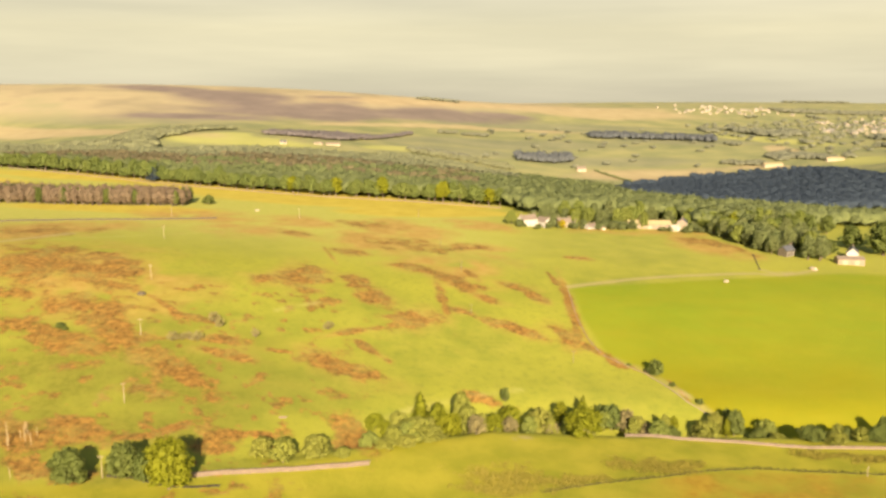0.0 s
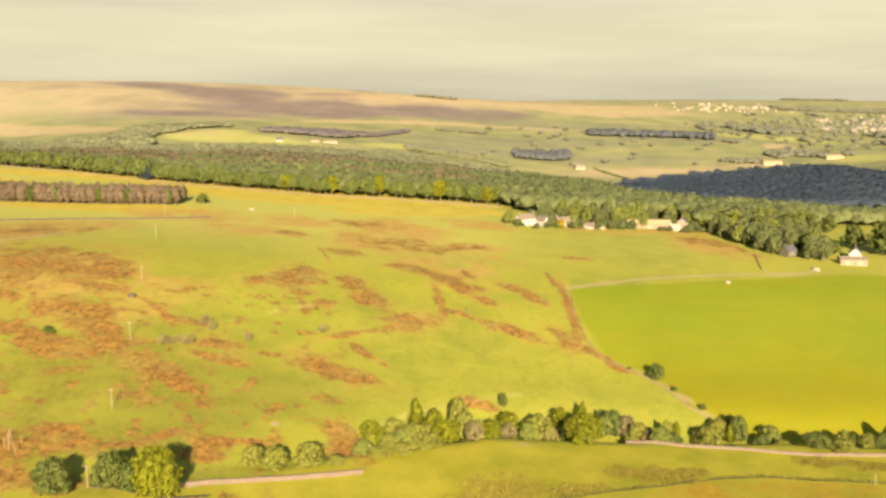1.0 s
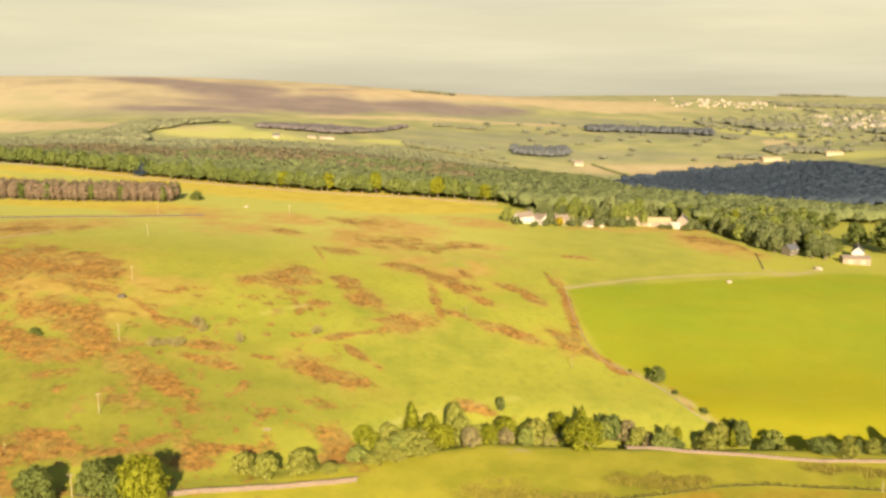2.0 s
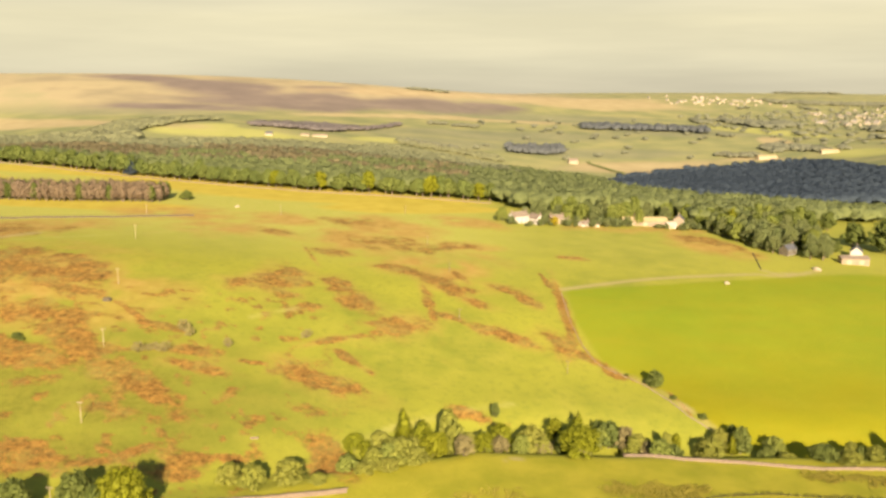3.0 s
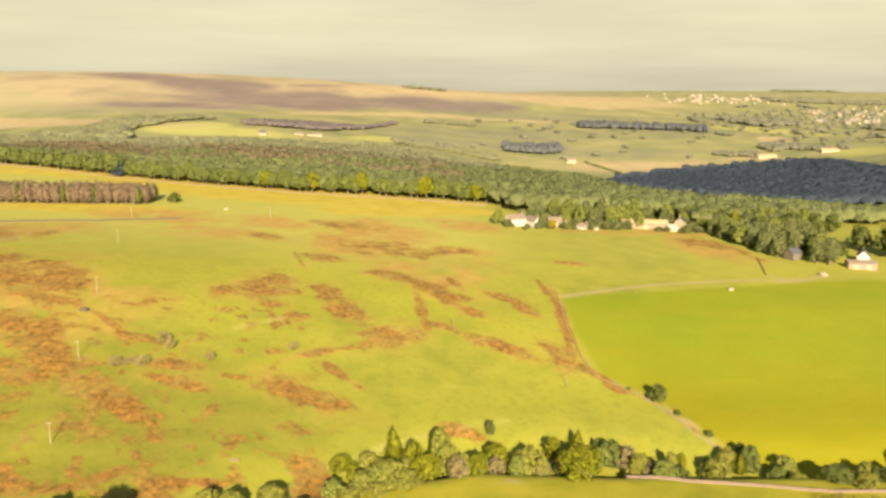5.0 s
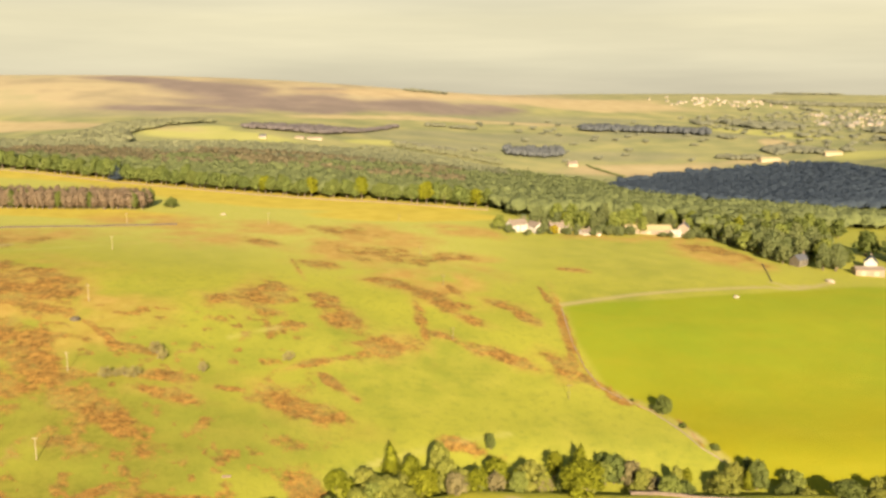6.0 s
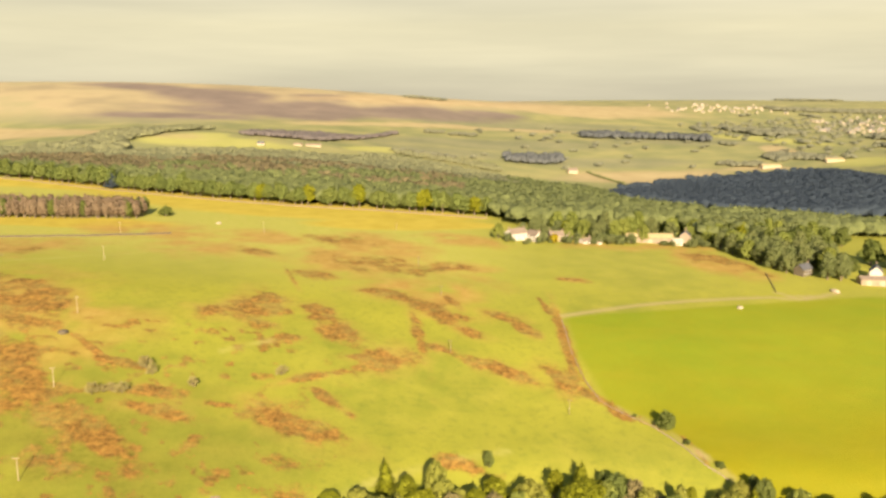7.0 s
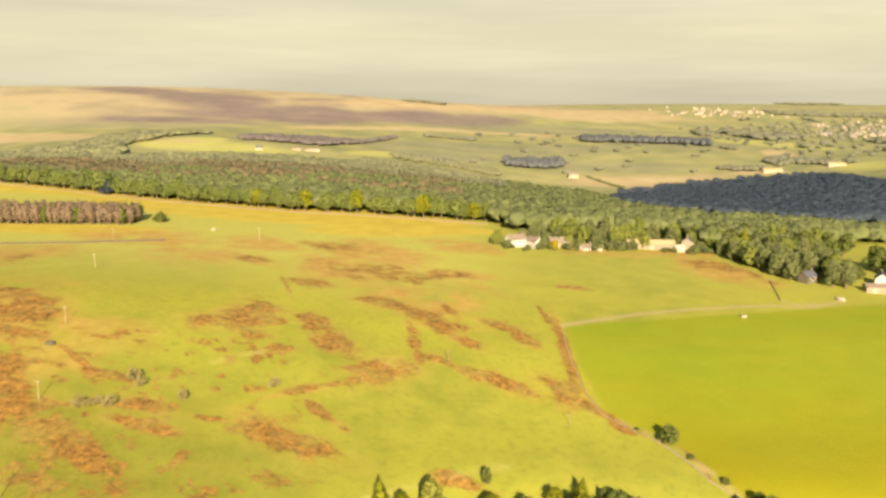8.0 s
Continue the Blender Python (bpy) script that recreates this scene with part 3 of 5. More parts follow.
def standing(x, y, turn=0.0, size=(1, 1, 1), sink=0.15):
    return Matrix.LocRotScale((x, y, z_at(x, y) - sink), Euler((0, 0, turn)), size)


def box(w, d, h, x=0.0, y=0.0, z=0.0, bevel=0.0):
    """A box as a bmesh, its base at z."""
    bm = bmesh.new()
    bmesh.ops.create_cube(bm, size=1, matrix=Matrix.LocRotScale((x, y, z + h / 2), None, (w, d, h)))
    if bevel:
        bmesh.ops.bevel(bm, geom=bm.edges[:], offset=bevel, segments=1, affect="EDGES")
    return bm


def joined(*bms):
    """Several bmeshes as one."""
    out = bms[0]
    for other in bms[1:]:
        me = bpy.data.meshes.new("piece")
        other.to_mesh(me)
        out.from_mesh(me)
        bpy.data.meshes.remove(me)
    return out


def finish(name, bm, mat, smooth=False):
    me = bpy.data.meshes.new(name)
    bm.to_mesh(me)
    bm.free()
    me.materials.append(mat)
    if smooth:
        me.polygons.foreach_set("use_smooth", np.full(len(me.polygons), True))
    return me


def tube(points, radii, sides=7):
    """A tapering limb along points: places and quads."""
    verts, faces = [], []
    for i, (p, r) in enumerate(zip(points, radii)):
        ahead = Vector(points[min(i + 1, len(points) - 1)]) - Vector(points[max(i - 1, 0)])
        q = ahead.to_track_quat("Z", "Y")
        for s in range(sides):
            a = 2 * math.pi * s / sides
            verts.append(tuple(Vector(p) + q @ Vector((r * math.cos(a), r * math.sin(a), 0))))
    for i in range(len(points) - 1):
        for s in range(sides):
            a, b = i * sides + s, i * sides + (s + 1) % sides
            faces.append((a, b, b + sides, a + sides))
    return np.array(verts), np.array(faces)


def merged(pieces):
    verts, faces, n = [], [], 0
    for v, f in pieces:
        verts.append(v)
        faces.append(f + n)
        n += len(v)
    return np.concatenate(verts), np.concatenate(faces)


def leaf_cloud(lobes, count, size, seed, loose=0.9):
    """Small leaf sprays over the skins of round lobes (centre, three radii): places, quads and a tint and a soft normal by vertex."""
    r = np.random.default_rng(seed)
    lobes = np.array(lobes, float)
    area = (lobes[:, 3] * lobes[:, 4] + lobes[:, 5] ** 2)
    k = r.choice(len(lobes), count, p=area / area.sum())
    n = r.normal(size=(count, 3))
    n /= np.linalg.norm(n, axis=1)[:, None]
    n[:, 2] = np.where(n[:, 2] < -0.55, -n[:, 2], n[:, 2])
    depth = 1 - 0.35 * r.random(count) ** 2 + 0.24 * r.normal(size=count)
    centre = lobes[k, :3] + n * lobes[k, 3:] * depth[:, None]
    face = n + r.normal(size=(count, 3)) * loose
    face /= np.linalg.norm(face, axis=1)[:, None]
    face *= np.where((face * n).sum(1) < 0, -1, 1)[:, None]
    u = np.cross(face, r.normal(size=(count, 3)))
    u /= np.linalg.norm(u, axis=1)[:, None]
    v = np.cross(face, u)
    s = size * (0.6 + 0.8 * r.random(count))[:, None]
    bend = face * s * 0.25
    verts = np.stack([centre - u * s - bend, centre - v * s * 0.7 + bend, centre + u * s - bend, centre + v * s * 0.7 + bend], 1).reshape(-1, 3)
    faces = np.arange(count * 4).reshape(-1, 4)
    tint = np.clip(0.15 + 0.35 * r.random(len(lobes))[k] + 0.65 * (r.random(count) - 0.25), 0, 1)
    bulge = (centre - lobes[:, :3].mean(0)) / (np.ptp(lobes[:, 0]) * 0.5 + 0.01)
    round_off = 0.3 * n + 0.2 * bulge + 0.8 * face + (0, 0, 0.12)
    round_off /= np.linalg.norm(round_off, axis=1)[:, None]
    return verts, faces, np.repeat(tint, 4), np.repeat(round_off, 4, 0)


def globe(centre, radii, around, up):
    """A closed round form of quads, for the dense inside of a crown."""
    a, b = np.meshgrid(np.arange(around) * 2 * np.pi / around, np.linspace(-1.35, 1.45, up))
    v = np.stack([np.cos(a) * np.cos(b), np.sin(a) * np.cos(b), np.sin(b)], -1).reshape(-1, 3) * radii + centre
    i, j = np.meshgrid(np.arange(up - 1), np.arange(around), indexing="ij")
    c, d = (i * around + j).ravel(), (i * around + (j + 1) % around).ravel()
    return v, np.stack([c, d, d + around, c + around], 1)


def hearted(v, f, tint, soft, lobes, seed):
    """Adds the dense, uneven inside of each lobe to a cloud of leaves."""
    r = np.random.default_rng(seed + 50)
    middle, reach = np.mean([l[:3] for l in lobes], 0), np.ptp([l[0] for l in lobes]) * 0.5 + 0.01
    for l in lobes:
        core, rings = globe(np.array(l[:3]), np.array(l[3:]) * 0.70, 7, 4)
        out = (core - l[:3]) / np.array(l[3:])
        core = core + out * np.array(l[3:]) * r.normal(size=(len(core), 1)) * 0.16
        lean = out * 0.25 + (core - middle) / reach * 0.25 + r.normal(size=out.shape) * 0.42 + (0, 0, 0.12)
        f = np.concatenate([f, rings + len(v)])
        v, soft = np.concatenate([v, core]), np.concatenate([soft, lean / np.linalg.norm(lean, axis=1)[:, None]])
        tint = np.concatenate([tint, np.clip(0.15 + 0.25 * r.random() + 0.25 * r.random(len(core)), 0, 1)])
    return v, f, tint, soft


def tree_lobes(height_m, width, seed, form="round"):
    r = np.random.default_rng(seed)
    lobes = []
    if form == "spire":
        for i in range(9):
            t = i / 8
            w = width * 0.5 * (1 - t) ** 0.75 + 0.35
            lobes.append((r.normal() * 0.15 * w, r.normal() * 0.15 * w, height_m * (0.16 + 0.78 * t), w, w, height_m * 0.09))
        return lobes
    if form == "tall":
        for i in range(24):
            t = (i + r.random()) / 24
            w = width * 0.5 * math.sin(math.pi * (0.14 + 0.76 * t)) ** 0.7
            a = i * 2.4 + r.random()
            lobes.append((math.cos(a) * w * 0.6, math.sin(a) * w * 0.6, height_m * (0.17 + 0.76 * t), w * 0.5, w * 0.5, height_m * 0.075))
        lobes.append((0, 0, height_m * 0.55, width * 0.26, width * 0.26, height_m * 0.36))
        return lobes
    for i in range(46):
        a, t = i * 2.4 + r.random() * 1.1, (i + r.random()) / 46
        level = 0.30 + 0.60 * t if form == "bole" else 0.16 + 0.72 * t
        out = width * 0.40 * math.sin(math.pi * (0.24 + 0.68 * t)) ** 0.8 * (0.45 + 0.68 * r.random())
        size = width * (0.062 + 0.075 * r.random())
        lobes.append((math.cos(a) * out, math.sin(a) * out, height_m * level, size, size * (0.8 + 0.4 * r.random()), min(size * (0.75 + 0.6 * r.random()), height_m * 0.14)))
    lobes.append((0, 0, height_m * (0.57 if form == "bole" else 0.48), width * 0.28, width * 0.28, height_m * 0.28))
    lobes.append((width * 0.05, 0, height_m * 0.80, width * 0.14, width * 0.14, height_m * 0.16))
    return lobes


def build_tree(name, label, group, leaves, height_m, width, seed, form="round", count=1500, size=0.36, category="tree", soft_skin=True):
    """A tree at the origin: trunk with limbs, and a crown of leaf sprays. It is moved to its place by the caller."""
    r = np.random.default_rng(seed + 100)
    ob = thing(name, Matrix(), label, category, group)
    lobes = tree_lobes(height_m, width, seed, form)
    pieces = []
    foot = height_m * 0.028 + 0.08
    lean = r.normal(size=2) * 0.03 * height_m
    top = 0.62 if form in ("round", "bole") else 0.9
    spine = [(lean[0] * t * t, lean[1] * t * t, height_m * top * t) for t in (0, 0.08, 0.3, 0.6, 1)]
    pieces.append(tube(spine, [foot * 1.5, foot, foot * 0.8, foot * 0.55, foot * 0.2]))
    for i, l in enumerate(lobes[:9]):
        low = height_m * (0.2 + 0.25 * r.random())
        pieces.append(tube([(lean[0] * 0.1, lean[1] * 0.1, low), (l[0] * 0.5, l[1] * 0.5, (low + l[2]) / 2), (l[0], l[1], l[2])], [foot * 0.45, foot * 0.3, foot * 0.1], 5))
    v, f = merged(pieces)
    part("trunk", mesh_of("trunk", v, f, M_BARK, None, True), ob, "grey-brown bark")
    v, f, tint, soft = leaf_cloud(lobes, count, size, seed, 1.1 if soft_skin else 1.8)
    if soft_skin:
        v, f, tint, soft = hearted(v, f, tint, soft, lobes, seed)
    part("crown", mesh_of("crown", v, f, leaves, {"tint": tint}, False, soft if soft_skin else None), ob)
    return ob


def spread(model, height_m, width, places):
    """Copies of a model tree, each scaled to its own height and width. The model itself goes to the first place."""
    for i, (x, y, h, w) in enumerate(places):
        s = (w / width, w / width * (0.9 + 0.2 * ((i * 37 % 10) / 10)), h / height_m)
        if i > 0:
            copy_thing(model, standing(x, y, i * 2.13, s))
    x, y, h, w = places[0]
    model.matrix_basis = standing(x, y, 0.7, (w / width, w / width, h / height_m))


# ---- stream-side trees ----
OAKS = [(-70, 316, 8.5, 10.3), (-61, 312, 9.9, 10.6), (-49, 318, 9.1, 13.5), (-39, 318, 4.5, 7.4), (-19, 352, 9.5, 9.6), (-11, 341, 10.0, 17.7),
        (-15, 331, 4.5, 10.8), (-23, 328, 4.0, 9.4), (-5, 340, 6.0, 13.5), (8, 364, 17.1, 9.9), (11, 358, 15.2, 11.0), (16, 354, 9.0, 9.7)]
OAKS_EAST = [(43, 363, 13.0, 14.4), (88, 369, 9.5, 11.3),
             (117, 368, 9.8, 15.6), (124, 376, 8.5, 10.3), (147, 362, 3.0, 6.9), (168, 352, 5.5, 12.0), (183, 359, 6.4, 10.3)]
HALF_BARE = [(14, 347, 8.5, 8.5), (29, 357, 7.5, 8.5), (82, 371, 11.4, 10.1), (91, 365, 8.0, 10.0), (47, 358, 6.5, 8.0)]
YELLOW_GREEN = [(-97, 288, 19.0, 17.7), (61, 357, 12.4, 20.5), (2, 350, 11.5, 11.9), (30, 366, 12.1, 11.2), (22, 354, 7.8, 9.7), (-29, 350, 7.6, 8.6)]
SLENDER = [(-24, 345, 9, 5), (24, 360, 11, 5.5), (37, 362, 10, 5), (70, 372, 9.5, 5), (104, 372, 9, 4.5), (128, 372, 9, 4.5), (5, 356, 12, 6), (-10, 364, 13.1, 6.5), (-2, 360, 13.3, 6.9), (64, 380, 10.2, 5.7), (53, 374, 11.4, 6.6)]
DARK_GREEN = [(-132, 287, 12.8, 15.3), (-114, 293, 13.4, 14.4), (-107, 291, 11.0, 8.3), (76, 373, 11.6, 11.5), (96, 366, 7.0, 8.7), (101, 365, 6.8, 9.5),
              (132, 373, 11.9, 10.2), (131, 381, 7.2, 6.8), (141, 367, 6.8, 9.0), (160, 357, 6.0, 14.6), (179, 363, 7.0, 8.4),
              (188, 357, 7.5, 7.8), (196, 366, 13.6, 8.5), (107, 420, 8.6, 9.6)]
def along_stream():
    """Lesser trees that close the gaps along the stream."""
    r = np.random.default_rng(41)
    out = []
    for x in (*np.arange(-30, 80, 8.5), 84, 93, 99, 146, 176):
        y = np.interp(x, [-30, -5, 20, 60, 150, 205], [336, 348, 356, 367, 368, 362]) + r.normal() * 5
        out.append((x + r.normal(), y, 5.5 + 3.5 * r.random() + 2.0 * gully(np.array([x]), np.array([y]))[0], 6.5 + 3.5 * r.random()))
    return out


SHRUBS = [(29, 386, 7.0, 4.0), (113, 409, 2.2, 3.2), (122, 393, 3.2, 3.6), (96, 431, 1.2, 2.4), (72, 380, 6.8, 3.9), (-186, 409, 3.2, 4.5), (-183, 407, 2.4, 3.0), (-209, 770, 8.5, 11.0)]
THORNS = [(-117, 431, 6.2, 7.5), (-113, 427, 5.2, 6.0), (-131, 407, 5.0, 7.0), (-124, 410, 4.2, 5.5), (-120, 410, 5.0, 7.0), (-127, 409, 3.6, 5.0), (-94, 421, 5.0, 5.5), (-60, 441, 4.6, 7.0)]

spread(build_tree("oak_tree", "olive green oak tree among the stream-side trees", "stream-side trees", M_OAK, 10, 11, 1, count=5200, size=0.30), 10, 11, OAKS)
spread(build_tree("oak_tree", "olive green oak tree beside the stone field wall", "stream-side trees", M_OAK, 10, 11, 2, count=5200, size=0.30), 10, 11, OAKS_EAST)
spread(build_tree("sycamore_tree", "bright yellow-green sycamore tree in low sun", "stream-side trees", M_LIME, 12, 14, 3, count=7000, size=0.30), 12, 14, YELLOW_GREEN)
spread(build_tree("birch_tree", "slender yellow-green birch tree by the stream", "stream-side trees", M_LIME, 12, 6.5, 4, "tall", count=2400, size=0.28), 12, 6.5, SLENDER[::2])
spread(build_tree("poplar_tree", "pointed yellow-green poplar tree by the stream", "stream-side trees", M_LIME, 12, 6.5, 31, "spire", count=2400, size=0.28), 12, 6.5, SLENDER[1::2])
spread(build_tree("alder_tree", "dark green alder tree on the stream bank", "stream-side trees", M_DARK, 9, 11, 5, count=5600, size=0.27), 9, 11, DARK_GREEN)
spread(build_tree("ash_tree", "half-bare grey-brown ash tree by the stream", "stream-side trees", M_TWIG, 9, 10, 23, count=3600, size=0.24), 9, 10, HALF_BARE)
fill = along_stream()
spread(build_tree("willow_tree", "low pale green willow tree along the stream", "stream-side trees", M_LIGHT, 8, 8, 21, count=3200, size=0.27), 8, 8, fill[::2])
spread(build_tree("hawthorn_tree", "low olive hawthorn tree along the stream", "stream-side trees", M_OAK, 8, 8, 22, count=3200, size=0.27), 8, 8, fill[1::2])
spread(build_tree("holly_bush", "small dark green bush on the open pasture", "pasture bushes", M_DARK, 4, 4, 6, count=1100, size=0.22, category="bush"), 4, 4, SHRUBS)
spread(build_tree("thorn_bush", "grey-brown bare thorn bush among dead bracken", "pasture bushes", M_GORSE, 3.5, 5, 8, count=240, size=0.27, category="bush", soft_skin=False), 3.5, 5, THORNS)

# ---- plantation of brown larches on the yellow field ----
def rows_between(points, depth, step, jitter, seed):
    """Places in rows behind a line, each row farther up the field."""
    r = np.random.default_rng(seed)
    out = []
    for d in np.arange(0, depth, step):
        x, y, a = along(points, step)
        for px, py in zip(x, y):
            out.append((px + r.normal() * jitter, py + d + r.normal() * jitter))
    return out


def build_plantation():
    places = [(x, y, 15.0 + rng.normal() * 0.9, 6.2 + rng.random() * 2.2) for x, y in rows_between([(-420, 735), (-300, 740), (-226, 752)], 24, 4.4, 1.1, 11)]
    larch = build_tree("larch_tree", "tall brown larch tree in a field plantation", "larch plantation", M_PINE, 13, 6.5, 9, "tall", count=1300, size=0.44)
    green = build_tree("pine_tree", "dark green pine tree in the larch plantation", "larch plantation", M_DARK, 13, 7, 10, "tall", count=1300, size=0.44)
    spread(larch, 13, 6.5, [p for i, p in enumerate(places) if i % 13 not in (4, 9)])
    spread(green, 13, 7, [p for i, p in enumerate(places) if i % 13 in (4, 9)])


build_plantation()

# ---- woods ----
def inside(x, y, corners):
    hit = np.zeros(len(x), bool)
    for (ax, ay), (bx, by) in zip(corners, corners[1:] + corners[:1]):
        cross = (ay > y) != (by > y)
        t = ax + (y - ay) / np.where(by == ay, 1e-9, by - ay) * (bx - ax)
        hit ^= cross & (x < t)
    return hit


def scattered(corners, step, seed, jitter=0.35):
    """Uneven places about step metres apart within a polygon."""
    p = np.array(corners)
    r = np.random.default_rng(seed)
    gx, gy = np.meshgrid(np.arange(p[:, 0].min(), p[:, 0].max(), step), np.arange(p[:, 1].min(), p[:, 1].max(), step))
    x = gx.ravel() + r.normal(size=gx.size) * step * jitter
    y = gy.ravel() + r.normal(size=gx.size) * step * jitter
    keep = inside(x, y, corners)
    return x[keep], y[keep]


def belt(points, width, step, seed):
    x, y, a = along(points, step)
    r = np.random.default_rng(seed)
    k = max(1, int(width / step))
    x, y = np.repeat(x, k), np.repeat(y, k)
    return x + r.normal(size=len(x)) * step * 0.4, y + (r.random(len(x)) - 0.5) * width


def build_wood(name, label, x, y, mat, tall, wide, count, size, seed, uneven=0.12):
    """Very many trees of a wood as one sheet of crowns and stems."""
    r = np.random.default_rng(seed)
    models = []
    for s in range(6):
        q = np.random.default_rng(seed * 10 + s)
        lobes = [(0, 0, 0.58, 0.42, 0.42, 0.36)]
        for k in range(3):
            a, out = k * 2.09 + q.random() * 1.2, 0.22 + 0.10 * q.random()
            lobes.append((math.cos(a) * out, math.sin(a) * out, 0.44 + 0.32 * q.random(), 0.25 + 0.10 * q.random(), 0.25 + 0.10 * q.random(), 0.18 + 0.07 * q.random()))
        v, f, t, soft = leaf_cloud(lobes, count, size, seed + s, 0.3)
        for l in lobes:
            core, rings = globe(np.array(l[:3]), np.array(l[3:]) * 0.97, 7, 4)
            out = (core - l[:3]) / np.array(l[3:])
            core = core + out * np.array(l[3:]) * (q.normal(size=(len(core), 1)) * 0.10)
            f = np.concatenate([f, rings + len(v)])
            v, t = np.concatenate([v, core]), np.concatenate([t, 0.35 + 0.3 * q.random() + 0.1 * q.random(len(core))])
            soft = np.concatenate([soft, out * 0.22 + (core - (0, 0, 0.5)) * 0.3 + q.normal(size=out.shape) * 0.10 + (0, 0, 0.28)])
        soft /= np.linalg.norm(soft, axis=1)[:, None]
        stem = np.array([(-0.02, 0, 0), (0.02, 0, 0), (0.015, 0, 0.5), (-0.015, 0, 0.5), (0, -0.02, 0), (0, 0.02, 0), (0, 0.015, 0.5), (0, -0.015, 0.5)])
        v = np.concatenate([v, stem])
        f = np.concatenate([f, np.array([(0, 1, 2, 3), (4, 5, 6, 7)]) + len(v) - 8])
        models.append((v, f, np.concatenate([t, np.full(8, 0.2)]), np.concatenate([soft, np.tile((0, -1, 0), (8, 1))])))
    seen = np.abs(x) < 0.56 * y + 40
    x, y = x[seen], y[seen]
    z = height(x, y) - 0.3
    verts, faces, tints, softs, n = [], [], [], [], 0
    kind = r.integers(0, 6, len(x))
    for i in range(len(x)):
        v, f, t, soft = models[kind[i]]
        a, h = r.random() * 6.28, tall * (1 + uneven * (2 * r.random() - 1))
        w = wide * (0.95 + 0.45 * r.random())
        c, s = math.cos(a) * w, math.sin(a) * w
        verts.append(np.stack([v[:, 0] * c - v[:, 1] * s + x[i], v[:, 0] * s + v[:, 1] * c + y[i], v[:, 2] * h + z[i]], 1))
        ca, sa = math.cos(a), math.sin(a)
        softs.append(np.stack([soft[:, 0] * ca - soft[:, 1] * sa, soft[:, 0] * sa + soft[:, 1] * ca, soft[:, 2]], 1))
        faces.append(f + n)
        tints.append(np.clip(t * 0.5 + r.random() * 0.5, 0, 1))
        n += len(v)
    ob = new(name, mesh_of(name, np.concatenate(verts), np.concatenate(faces), mat, {"tint": np.concatenate(tints)}, False, np.concatenate(softs)))
    return tagged(ob, label, "woodland", kind="stuff")


LONG_WOOD = [(-860, 1330), (-640, 1075), (-516, 1030), (-401, 990), (-224, 912), (-121, 880), (-42, 870), (60, 850), (70, 790), (225, 800), (226, 745),
             (330, 800), (430, 850), (520, 872), (540, 895), (330, 905), (225, 930), (215, 1100), (225, 1300), (154, 1425), (59, 1370), (-22, 1420), (-80, 1470), (-167, 1440),
             (-255, 1440), (-340, 1425), (-429, 1415), (-524, 1420), (-653, 1478), (-813, 1600)]
DARK_WOOD = [(232, 1230), (349, 1464), (419, 1548), (518, 1576), (579, 1576), (622, 1556), (659, 1524), (672, 1484), (638, 1316), (640, 1180), (560, 1000), (440, 1000), (310, 1100)]
x, y = scattered(LONG_WOOD, 10.4, 51)
russet = (clouded(x, y, 90, 2, 61) + 0.9 * lattice_noise(x * 0.37, y * 0.37, 66) > 0.10) & (x < 40) & (y > 975 - 0.12 * x) & (y < 1260 - 0.2 * x)
# The rear trees get the paler leaves, which carry the haze.
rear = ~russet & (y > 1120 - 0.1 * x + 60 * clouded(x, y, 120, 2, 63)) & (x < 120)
build_wood("mixed_wood", "broad green mixed wood behind the yellow field", x[~russet & ~rear], y[~russet & ~rear], M_WOOD, 17, 17, 30, 0.07, 71, 0.10)
build_wood("birch_wood", "trees behind the mixed wood, paled by haze in their colour", x[rear], y[rear], M_PALE, 16, 18, 20, 0.07, 77, 0.07)
build_wood("larch_wood", "russet brown larches within the mixed wood", x[russet], y[russet], M_RUSSET, 17.5, 15, 26, 0.08, 72, 0.08)
LEFT_WOOD = [(-900, 1400), (-560, 1390), (-480, 1450), (-510, 1540), (-700, 1500), (-1000, 1480)]
x, y = scattered(LEFT_WOOD, 15, 59)
build_wood("spur_wood", "green wood on the spur's lower flank, haze in its colour", x, y, M_PALE, 16, 24, 20, 0.08, 76, 0.07)
# Valley-side wood; the cloud shadow over it is in its leaf colour.
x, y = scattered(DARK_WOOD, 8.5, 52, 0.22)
build_wood("spruce_wood", "valley-side wood with cloud shadow and haze in its colour", x, y, M_SHADESPRUCE, 13, 20, 10, 0.06, 73, 0.08)
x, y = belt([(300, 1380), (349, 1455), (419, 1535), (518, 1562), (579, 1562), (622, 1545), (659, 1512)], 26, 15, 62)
build_wood("spruce_crest", "taller trees along the wood's crest, in the same shaded colour", x, y, M_SHADESPRUCE, 17, 15, 14, 0.08, 79, 0.22)

# The front row of the long wood, tree by tree.
def build_edge_rows():
    x, y, a = along(EDGE, 9.4)
    places = [(px + rng.normal() * 2.2, py + 5 + rng.random() * 5, 18.0 + rng.normal() * 2.2, 13.0 + rng.random() * 5) for px, py in zip(x, y)]
    beech = build_tree("beech_tree", "green beech tree along the wood's edge", "wood edge trees", M_EDGE, 13, 12, 14, "bole", count=2200, size=0.48)
    lime = build_tree("lime_tree", "bright lime green tree along the wood's edge", "wood edge trees", M_LIME, 13, 12, 15, "bole", count=2200, size=0.48)
    light = [i for i in range(len(places)) if i % 11 in (3, 8) and places[i][0] > -200]
    spread(beech, 13, 12, [p for i, p in enumerate(places) if i not in light])
    spread(lime, 13, 12, [places[i] for i in light])


build_edge_rows()

